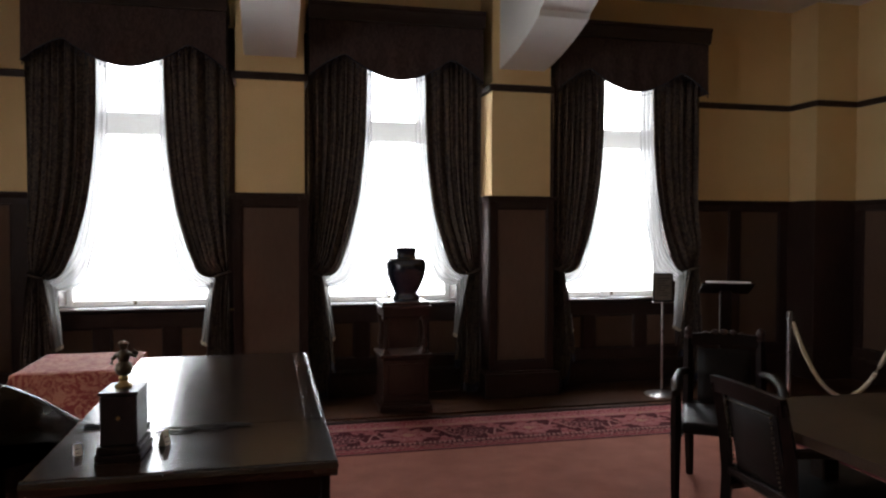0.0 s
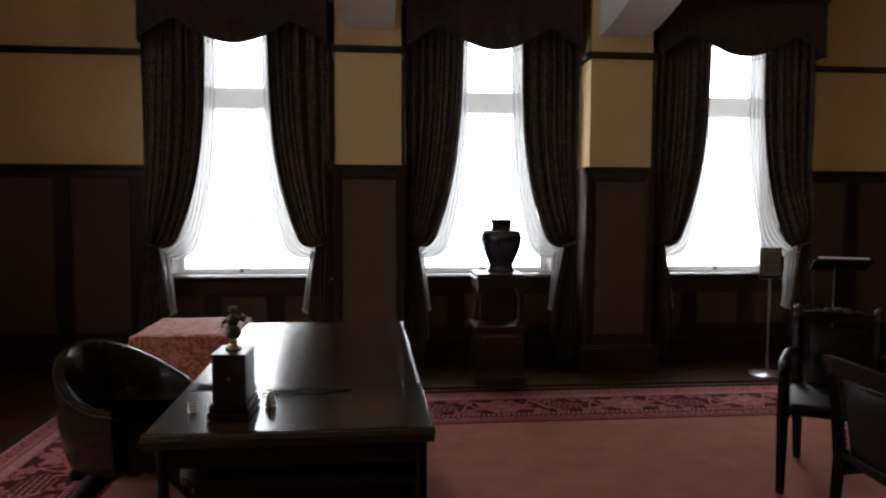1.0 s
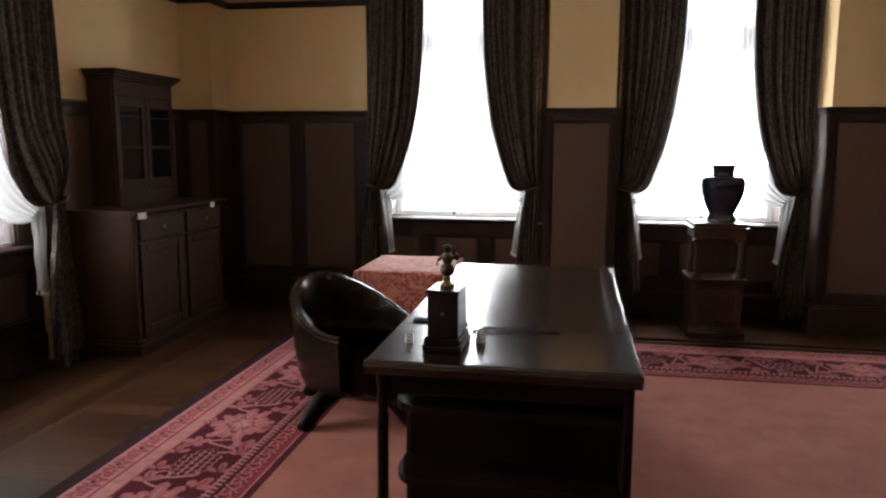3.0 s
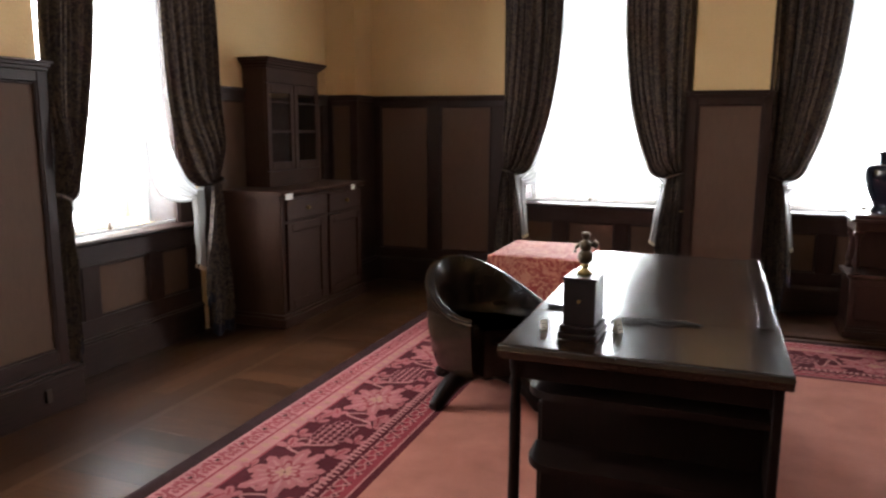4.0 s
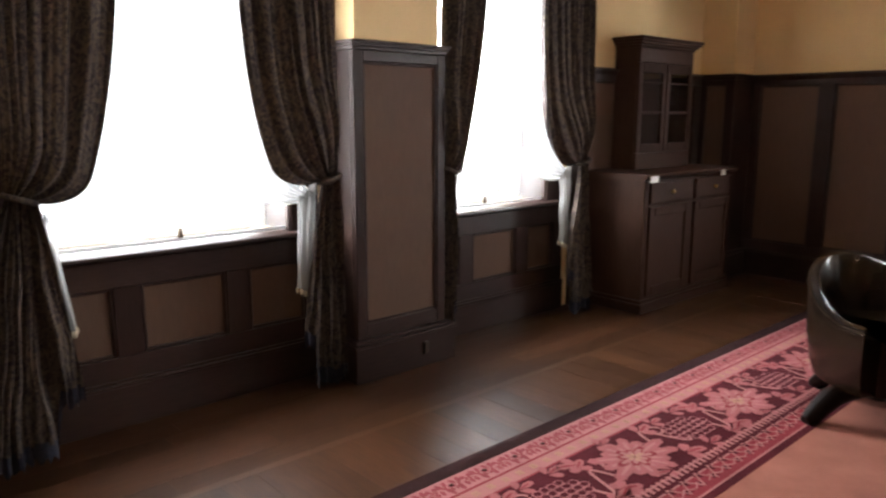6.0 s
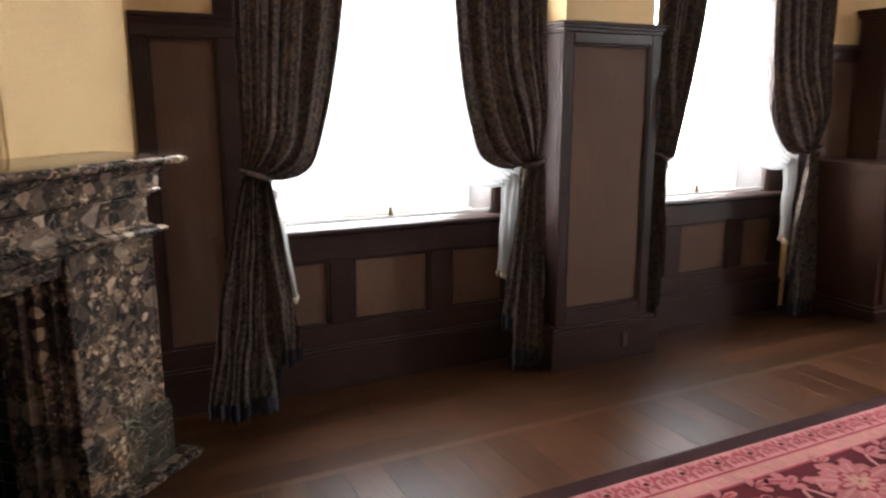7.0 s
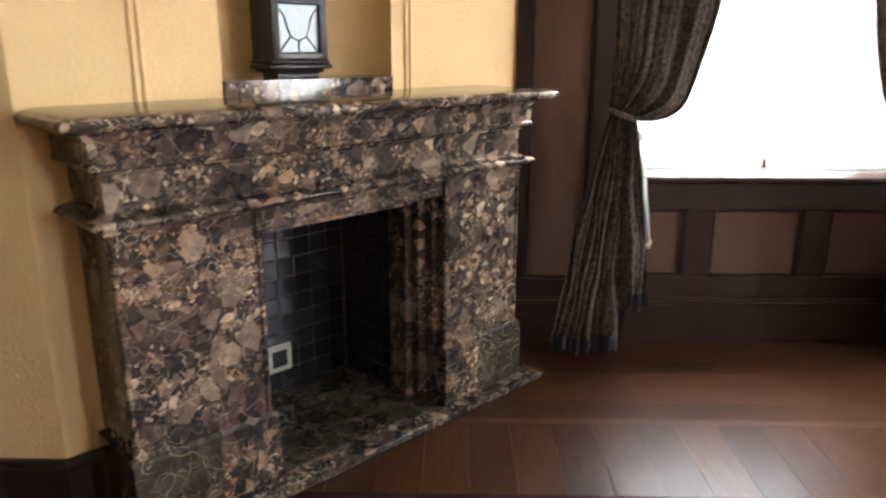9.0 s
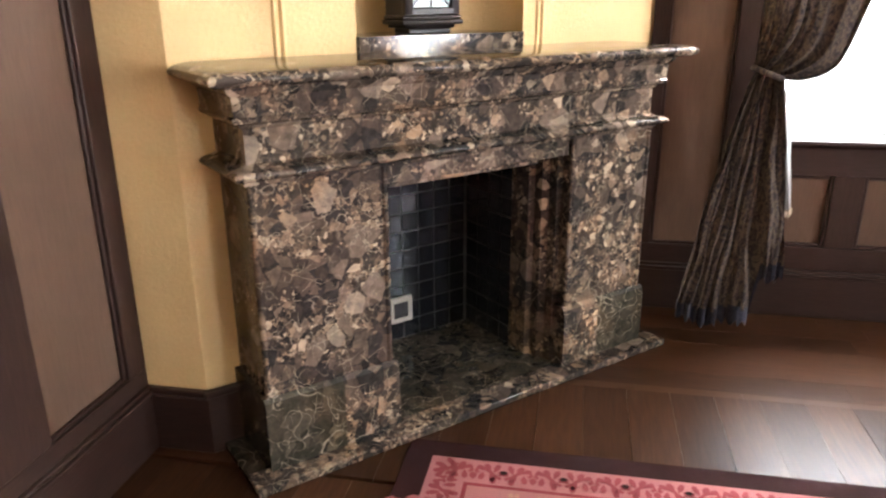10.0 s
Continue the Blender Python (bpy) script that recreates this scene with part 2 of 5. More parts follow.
def plain(name, col, rough=0.5, metal=0.0, var=0.15, scale=30.0, spec=0.5, strength=0.0):
    m, t, b = shader(name, rough, metal, spec)
    f = noise_at(t, coords(t), scale, 4)
    lo = tuple(c * (1 - var) for c in col)
    hi = tuple(min(1, c * (1 + var)) for c in col)
    t.links.new(ramp(t, f, ((0.3, lo), (0.7, hi))), b.inputs["Base Color"])
    rough_from(t, b, f, max(0.03, rough - 0.06), rough + 0.08)
    if strength:
        bump(t, b, f, strength, 0.003)
    return m


LEATHER, _t, _b = shader("dark_brown_leather", 0.20, 0, 0.32)
_t.links.new(ramp(_t, noise_at(_t, coords(_t), 5, 2), ((0.2, (0.010, 0.0055, 0.0032)), (0.8, (0.018, 0.0095, 0.0052)))), _b.inputs["Base Color"])
BLACK_LEATHER = plain("black_brown_leather", (0.009, 0.006, 0.0055), 0.42, 0, 0.25, 60, 0.14, 0.05)
CHROME = plain("brushed_steel", (0.55, 0.55, 0.56), 0.28, 1.0, 0.08)
BRASS = plain("aged_brass", (0.45, 0.30, 0.12), 0.32, 1.0, 0.25)
BRONZE = plain("dark_bronze", (0.10, 0.075, 0.05), 0.35, 0.9, 0.3)
IRON = plain("black_iron", (0.02, 0.02, 0.022), 0.4, 0.6, 0.3)
MORTAR = plain("dark_grey_mortar", (0.055, 0.053, 0.05), 0.85, 0, 0.3)
TILE = plain("glazed_black_tile", (0.012, 0.013, 0.016), 0.10, 0, 0.3, 9, 0.6)
GLAZE = plain("dark_blue_black_glaze", (0.010, 0.013, 0.022), 0.10, 0, 0.3, 8, 0.7)
PAPER = plain("white_card", (0.72, 0.70, 0.66), 0.6, 0, 0.05)
ROPE = plain("cream_twisted_rope", (0.62, 0.54, 0.40), 0.75, 0, 0.15, 80, 0.2, 0.3)
BLACK_CORD = plain("black_cord", (0.015, 0.015, 0.015), 0.5)
SOCKET = plain("brown_socket_plate", (0.06, 0.04, 0.03), 0.4)
CLOCK_CASE = plain("ebonised_clock_case", (0.014, 0.009, 0.008), 0.32, 0, 0.2, 40, 0.3)
DIAL = plain("aged_dial", (0.62, 0.52, 0.34), 0.45, 0, 0.3, 14)
WINDOW_PAINT = plain("white_window_paint", (0.62, 0.62, 0.60), 0.4, 0, 0.06)


def cloth(name, a, b_, scale, rough=0.9, stretch=(1, 1, 0.35), sheen=0.2):
    """Woven stuff with an all-over figured pattern in two tones."""
    m, t, b = shader(name, rough, 0, 0.2)
    v = coords(t, stretch)
    f = noise_at(t, v, scale, 3, 0.6, 2.5)
    fine = noise_at(t, coords(t), 260, 2)
    col = ramp(t, f, ((0.42, a), (0.56, b_)))
    col = mix(t, 0.35, col, mix(t, 1.0, col, ramp(t, fine, ((0.3, (0.5, 0.5, 0.5)), (0.7, (1.2, 1.2, 1.2)))), "MULTIPLY"))
    t.links.new(col, b.inputs["Base Color"])
    b.inputs["Sheen Weight"].default_value = sheen
    bump(t, b, f, 0.15, 0.003)
    return m


DRAPE = cloth("figured_brown_damask", (0.032, 0.025, 0.026), (0.108, 0.080, 0.060), 34, stretch=(1, 1, 0.6), sheen=0.02)
PELMET = cloth("brown_valance_cloth", (0.044, 0.025, 0.023), (0.070, 0.042, 0.035), 30, sheen=0.03)
FRINGE = cloth("navy_fringe", (0.010, 0.011, 0.022), (0.028, 0.028, 0.045), 60)
RED_CLOTH = cloth("red_brocade", (0.24, 0.034, 0.028), (0.42, 0.15, 0.095), 15, stretch=(1, 1, 1), sheen=0.1)


def sheer(name, col, clear):
    """Thin white cloth: part of the light goes straight through, the rest is scattered."""
    m, t, b = shader(name)
    out = t.nodes["Material Output"]
    t.nodes.remove(b)
    weave = noise_at(t, coords(t), 240, 2)
    tint = ramp(t, weave, ((0.3, tuple(c * 0.95 for c in col)), (0.7, col)))
    tr = t.nodes.new("ShaderNodeBsdfTranslucent")
    df = t.nodes.new("ShaderNodeBsdfDiffuse")
    tp = t.nodes.new("ShaderNodeBsdfTransparent")
    t.links.new(tint, tr.inputs["Color"])
    df.inputs["Color"].default_value = (0.80, 0.79, 0.76, 1)
    a = node(t, "ShaderNodeMixShader", Fac=0.35)
    t.links.new(tr.outputs[0], a.inputs[1])
    t.links.new(df.outputs[0], a.inputs[2])
    c = node(t, "ShaderNodeMixShader", Fac=clear)
    t.links.new(a.outputs[0], c.inputs[1])
    t.links.new(tp.outputs[0], c.inputs[2])
    t.links.new(c.outputs[0], out.inputs["Surface"])
    return m


SHEER = sheer("white_sheer", (0.14, 0.14, 0.14), 0.06)
SHADE = sheer("white_roller_screen", (0.08, 0.082, 0.084), 0.62)


def glass(name):
    m, t, b = shader(name, 0.03)
    b.inputs["Transmission Weight"].default_value = 1.0
    b.inputs["IOR"].default_value = 1.45
    smear = noise_at(t, coords(t), 5, 3)
    rough_from(t, b, smear, 0.01, 0.05)
    return m


GLASS = glass("clear_glass")

# ---- structure: shell ----
TH = 0.42


def wall_with_openings(name, m, length, centres, label):
    """Local x along the wall, y into it."""
    bm = bmesh.new()
    edge = 0.0
    for c in centres:
        box(bm, edge, c - HALF, 0, TH, 0, CEIL)
        box(bm, c - HALF, c + HALF, 0, TH, 0, SILL - 0.04)
        box(bm, c - HALF, c + HALF, 0, TH, HEAD, CEIL)
        edge = c + HALF
    box(bm, edge, length, 0, TH, 0, CEIL)
    return tagged(part(name, bm, CREAM, smooth=0, m=m), label, "wall", kind="structure")


M_A = pose(XB, YA, 0)                   # long window wall, x from XB
M_B = pose(XB, YC, 0, 0, 0, 90)         # side window wall, x along +y from YC
M_C = pose(XD, YC, 0, 0, 0, 180)
M_D = pose(XD, YA, 0, 0, 0, -90)
wall_with_openings("wall_north", M_A, XD - XB, [c - XB for c in WIN_A], "cream plaster wall with three tall windows")
wall_with_openings("wall_west", M_B, YA - YC, [c - YC for c in WIN_B], "cream plaster wall with two tall windows")
wall_with_openings("wall_south", M_C, XD - XB, [], "cream plaster wall above dark panelling")
wall_with_openings("wall_east", M_D, YA - YC, [], "cream plaster wall above dark panelling")
bm = bmesh.new()
box(bm, XB - TH, XD + TH, YC - TH, YA + TH, CEIL, CEIL + 0.2)
tagged(part("ceiling", bm, WHITE, smooth=0), "white plaster ceiling crossed by beams", "ceiling", kind="structure")
bm = bmesh.new()
box(bm, XB - TH, XD + TH, YC - TH, YA + TH, -0.2, -0.012)
floor = tagged(part("floor", bm, FLOOR_Y, smooth=0), "dark polished hardwood floor with a pale inlaid strip", "floor", kind="structure")

# beams with curved brackets, from the window wall's piers across the room
for c in (0.02, 2.19):
    bm = bmesh.new()
    w = 0.205
    outline = [(YA, 2.90), (6.16, 2.90)]
    outline += [(6.16 - 0.94 * k / 10, 2.90 + 0.20 * (k / 10) ** 1.7) for k in range(1, 11)]
    outline += [(5.20, 3.14), (5.05, 3.20), (-1.40, 3.20), (-1.40, CEIL), (YA, CEIL)]
    prism(bm, [(y, z) for y, z in outline], c - w, c + w)
    tagged(part("ceiling_beam", bm, WHITE, smooth=25), "white plaster ceiling beam on a curved bracket", "beam", "ceiling beams", kind="structure")

# ---- panelling ----
WT = 1.783


def panelling(name, m, length, panels, top=WT, cap=True, lift=0.315, head=0.095, label="", cut_left=0.0):
    """A run of dark panelling on a wall: skirting, rails, stiles, recessed panels with beads."""
    run = thing(name, m, label or "dark stained wood panelling with brown recessed panels", "panelling", kind="structure")
    boxes("skirting", WOOD_ALONG, run, (0, length, -0.05, 0, 0, 0.195), (0, length, -0.058, 0, 0.195, 0.212), (0, length, -0.047, 0, 0.212, 0.226), bevel=0.004)
    hi = top - head
    rows = [(0, length, -0.034, 0, 0.226, lift), (0, length, -0.034, 0, hi, top - 0.045 if cap else top)]
    edge = 0.0
    for a, b in list(panels) + [(length, length)]:
        if a > edge:
            rows.append((edge, a, -0.034, 0, lift, hi))
        edge = b
    bars(run, *rows)
    if cap:
        bm = bmesh.new()
        prism(bm, [(0, top - 0.05), (-0.036, top - 0.05), (-0.044, top - 0.035), (-0.05, top - 0.02), (-0.062, top - 0.014), (-0.062, top), (0, top)], 0, length)
        part("cap_rail", bm, WOOD_ALONG, run)
    for a, b in panels:
        p = boxes("panel", PANEL, run, (a, b, -0.012, 0, lift, hi))
        d = 0.014
        boxes("bead", WOOD_UP, p, (a, a + d, -0.026, -0.012, lift, hi), (b - d, b, -0.026, -0.012, lift, hi),
              (a + d, b - d, -0.026, -0.012, lift, lift + d), (a + d, b - d, -0.026, -0.012, hi - d, hi), bevel=0.004)
    return run


def rail(m, length):
    bm = bmesh.new()
    prism(bm, [(0, 2.707), (-0.016, 2.707), (-0.028, 2.725), (-0.032, 2.755), (-0.022, 2.765), (0, 2.765)], 0, length)
    tagged(part("picture_rail", bm, WOOD_ALONG, m=m), "dark wood picture rail on the cream wall", "picture rail", kind="structure")


def pier(m, depth, half=0.302, top=WT):
    """A cream pier with panelling round its foot; local x along the wall, centred, y into it."""
    bm = bmesh.new()
    box(bm, -half + 0.03, half - 0.03, -depth + 0.03, 0, 0, CEIL)
    ob = part("pier", bm, CREAM, smooth=0, m=m)
    tagged(ob, "cream plaster pier with dark panelled foot", "pier", "wall piers", kind="structure")
    h, d = half - 0.001, depth - 0.001
    boxes("skirting", WOOD_ALONG, ob, (-h - 0.045, h + 0.045, -d - 0.045, 0, 0, 0.195), (-h - 0.053, h + 0.053, -d - 0.053, 0, 0.195, 0.212),
          (-h - 0.03, h + 0.03, -d - 0.03, 0, 0.212, 0.23), bevel=0.004)
    st, lift, hi = 0.062, 0.315, top - 0.105
    bars(ob, (-h, -h + st, -d, -d + 0.03, 0.23, top - 0.05), (h - st, h, -d, -d + 0.03, 0.23, top - 0.05),
          (-h + st, h - st, -d, -d + 0.03, 0.23, lift), (-h + st, h - st, -d, -d + 0.03, hi, top - 0.05),
          (-h, -h + 0.03, -d + 0.03, 0, 0.23, top - 0.05), (h - 0.03, h, -d + 0.03, 0, 0.23, top - 0.05), bevel=0.004)
    p = boxes("panel", PANEL, ob, (-h + st, h - st, -d + 0.016, -d + 0.03, lift, hi))
    e = 0.014
    boxes("bead", WOOD_UP, p, (-h + st, -h + st + e, -d + 0.004, -d + 0.016, lift, hi), (h - st - e, h - st, -d + 0.004, -d + 0.016, lift, hi),
          (-h + st + e, h - st - e, -d + 0.004, -d + 0.016, lift, lift + e), (-h + st + e, h - st - e, -d + 0.004, -d + 0.016, hi - e, hi), bevel=0.004)
    bm = bmesh.new()
    for grow, z0, z1 in ((0.006, top - 0.05, top - 0.03), (0.016, top - 0.03, top - 0.014), (0.026, top - 0.014, top)):
        box(bm, -h - grow, h + grow, -d - grow, 0, z0, z1, bevel=0.003)
    part("cap_rail", bm, WOOD_ALONG, ob)
    bm = bmesh.new()
    box(bm, -h + 0.026 - 0.03, h - 0.026 + 0.03, -d + 0.026 - 0.03, 0, 2.707, 2.765, bevel=0.012, seg=2)
    part("picture_rail", bm, WOOD_ALONG, ob)
    return ob


pier(pose(0.02, YA, 0), 0.40)
pier(pose(2.19, YA, 0), 0.40)
PB = pier(pose(XB, 2.522, 0, 0, 0, 90), 0.30, 0.317, 1.808)
# small socket on the side-wall pier's skirting
boxes("socket", SOCKET, PB, (0.110, 0.140, -0.356, -0.345, 0.08, 0.15), bevel=0.003, label="small brown wall socket")


def corner_pier(m, w, d):
    """A pier in a corner of the room; local x from 0 to w, out to -d."""
    bm = bmesh.new()
    box(bm, 0, w - 0.03, -d + 0.03, 0, 0, CEIL)
    ob = part("corner_pier", bm, CREAM, smooth=0, m=m)
    tagged(ob, "cream plaster corner pier with panelled foot", "pier", "wall piers", kind="structure")
    boxes("skirting", WOOD_ALONG, ob, (0, w + 0.045, -d - 0.045, 0, 0, 0.2), (0, w + 0.03, -d - 0.03, 0, 0.2, 0.226), bevel=0.004)
    bars(ob, (0, 0.08, -d, -d + 0.03, 0.226, WT - 0.05), (w - 0.08, w, -d, -d + 0.03, 0.226, WT - 0.05),
          (0.08, w - 0.08, -d, -d + 0.03, 0.226, 0.315), (0.08, w - 0.08, -d, -d + 0.03, WT - 0.1, WT - 0.05),
          (w - 0.03, w, -d + 0.03, 0, 0.226, WT - 0.05), bevel=0.003)
    boxes("panel", PANEL, ob, (0.08, w - 0.08, -d + 0.016, -d + 0.03, 0.315, WT - 0.1))
    boxes("cap_rail", WOOD_ALONG, ob, (0, w + 0.012, -d - 0.012, 0, WT - 0.05, WT - 0.02), (0, w + 0.026, -d - 0.026, 0, WT - 0.02, WT), bevel=0.004)
    boxes("picture_rail", WOOD_ALONG, ob, (0, w, -d, 0, 2.707, 2.765), bevel=0.012, seg=2)
    return ob


corner_pier(pose(XB, YA, 0), 0.34, 0.38)
boxes("corner_pier", CREAM, None, (5.25, XD, 6.16, YA, 0, CEIL))
tagged(bpy.context.scene.objects["corner_pier.001"], "cream plaster corner pier with panelled foot", "pier", "wall piers", kind="structure")
_cp = bpy.context.scene.objects["corner_pier.001"]
bars(_cp, (5.22, XD, 6.13, 6.16, 0, WT), (5.22, 5.25, 6.16, YA, 0, WT), bevel=0.004)
boxes("picture_rail", WOOD_ALONG, _cp, (5.22, XD, 6.13, 6.16, 2.707, 2.765), (5.22, 5.25, 6.16, YA, 2.707, 2.765), bevel=0.008)


def at_a(x):
    return pose(x, YA, 0)


def at_b(y):
    return pose(XB, y, 0, 0, 0, 90)


# wall runs beside the windows
panelling("panelling", at_a(-3.2), 1.32, [(0.07, 0.57), (0.69, 1.19)])
rail(at_a(-3.2), 1.36)
panelling("panelling", at_a(4.02), 1.20, [(0.08, 0.52), (0.64, 1.10)])
rail(at_a(3.98), 1.24)
panelling("panelling", at_b(0.235), 0.44, [(0.065, 0.345)])
rail(at_b(0.235), 0.44)
panelling("panelling", at_b(4.36), 1.80, [(0.10, 0.55), (0.65, 1.10), (1.28, 1.70)])
rail(at_b(4.36), 1.80)
panelling("panelling", pose(XD, 6.13, 0, 0, 0, -90), 7.50, [(0.1 + 0.74 * k, 0.72 + 0.74 * k) for k in range(10)])
rail(pose(XD, 6.13, 0, 0, 0, -90), 7.50)
panelling("panelling", pose(XD, YC, 0, 0, 0, 180), 7.75, [(0.1 + 0.9 * k, 0.8 + 0.9 * k) for k in range(8)] + [(7.31, 7.66)], lift=0.285)
rail(pose(XD, YC, 0, 0, 0, 180), 7.75)

# ---- windows with their hangings ----


def apron(m, shift=0.0):
    """The panelled wall below a window sill; centred."""
    run = thing("window_apron", m, "dark wood panelling below the window sill", "panelling", "window aprons", "structure")
    w = 0.79
    boxes("skirting", WOOD_ALONG, run, (-w, w, -0.05, 0, 0, 0.195), (-w, w, -0.058, 0, 0.195, 0.212), (-w, w, -0.047, 0, 0.212, 0.226), bevel=0.004)
    lo, hi = 0.335, 0.662
    cuts = [(-0.68, -0.335 + shift), (-0.21 + shift, 0.21 + shift), (0.335 + shift, 0.68)]
    rows = [(-w, w, -0.034, 0, 0.226, lo), (-w, w, -0.034, 0, hi, 0.785)]
    edge = -w
    for a, b in cuts + [(w, w)]:
        rows.append((edge, a, -0.034, 0, lo, hi))
        edge = b
    bars(run, *rows)
    for a, b in cuts:
        p = boxes("panel", PANEL, run, (a, b, -0.012, 0, lo, hi))
        e = 0.016
        boxes("bead", WOOD_ALONG, p, (a, a + e, -0.028, -0.012, lo, hi), (b - e, b, -0.028, -0.012, lo, hi),
              (a + e, b - e, -0.028, -0.012, lo, lo + e), (a + e, b - e, -0.028, -0.012, hi - e, hi), bevel=0.005)
    bm = bmesh.new()
    prism(bm, [(0.20, 0.785), (-0.05, 0.785), (-0.055, 0.793), (-0.08, 0.797), (-0.09, 0.806), (-0.088, 0.818), (-0.078, 0.825), (0.20, 0.825)], -HALF - 0.1, HALF + 0.1)
    part("window_sill", bm, WOOD_ALONG, run)
    return run


def window(m):
    """White-painted frame with transom, mullion and panes, set deep in the wall."""
    w = thing("window", m, "tall white-painted window with a transom light", "window", "tall windows", "structure")
    y0, y1 = 0.24, 0.31
    boxes("window_frame", WINDOW_PAINT, w, (-HALF, -HALF + 0.06, y0, y1, SILL, HEAD), (HALF - 0.06, HALF, y0, y1, SILL, HEAD),
          (-HALF + 0.06, HALF - 0.06, y0, y1, SILL, SILL + 0.04), (-HALF + 0.06, HALF - 0.06, y0, y1, HEAD - 0.07, HEAD), bevel=0.006)
    boxes("transom", WINDOW_PAINT, w, (-HALF + 0.06, HALF - 0.06, y0 - 0.02, y1, 2.30, 2.49), bevel=0.01)
    boxes("mullion", WINDOW_PAINT, w, (-0.010, 0.010, y0, y1, SILL + 0.04, 2.30), bevel=0.006)
    for x0, x1, z0, z1 in ((-HALF + 0.06, -0.010, SILL + 0.04, 2.30), (0.010, HALF - 0.06, SILL + 0.04, 2.30), (-HALF + 0.06, HALF - 0.06, 2.49, HEAD - 0.07)):
        p = boxes("pane", GLASS, w, (x0, x1, 0.272, 0.278, z0, z1))
        p.visible_shadow = False
    return w


def screen(m, pull=-0.02):
    s = thing("roller_screen", m, "translucent white roller screen pulled down over the window", "window screen", "roller screens")
    bm = bmesh.new()
    grid(bm, 8, 12, lambda u, v: ((u - 0.5) * 2 * (HALF - 0.01), 0.025 + 0.004 * math.sin(9 * u + 5 * v), 0.845 + v * 2.185))
    ob = part("screen_cloth", bm, SHADE, s)
    boxes("bottom_bar", SHEER, s, (-HALF + 0.01, HALF - 0.01, 0.017, 0.029, 0.832, 0.850), bevel=0.003)
    bm = bmesh.new()
    lathe(bm, [(0.003, 0.905), (0.006, 0.897), (0.014, 0.867), (0.016, 0.854), (0.004, 0.850)], 10, (pull, 0.0))
    part("pull_tassel", bm, BRONZE, s, "small dark pull tassel")
    return s


def blend(a, b, f):
    return a + (b - a) * f


def hang(u, v, top, low, wide, gather, inner, pouch, knot, power):
    """A hanging swept aside into a rounded pouch; u from the outer to the inner edge, v from the top to the tie."""
    turn, deep = 0.84, 0.13
    if v < turn:
        zi = blend(top, low + deep, v / turn)
        xi = blend(inner, pouch, (v / turn) ** power)
    else:
        w = (v - turn) / (1 - turn)
        xi = blend(pouch, knot, 0.25 * w + 0.75 * (1 - math.cos(w * math.pi / 2)))
        zi = low + deep * (1 - math.sin(w * math.pi / 2)) + 0.03 * w ** 3
    zo = blend(top, low + 0.06, v)
    xo = blend(wide, gather, v ** 9)
    return blend(xo, xi, u), blend(zo, zi, u ** 1.3)


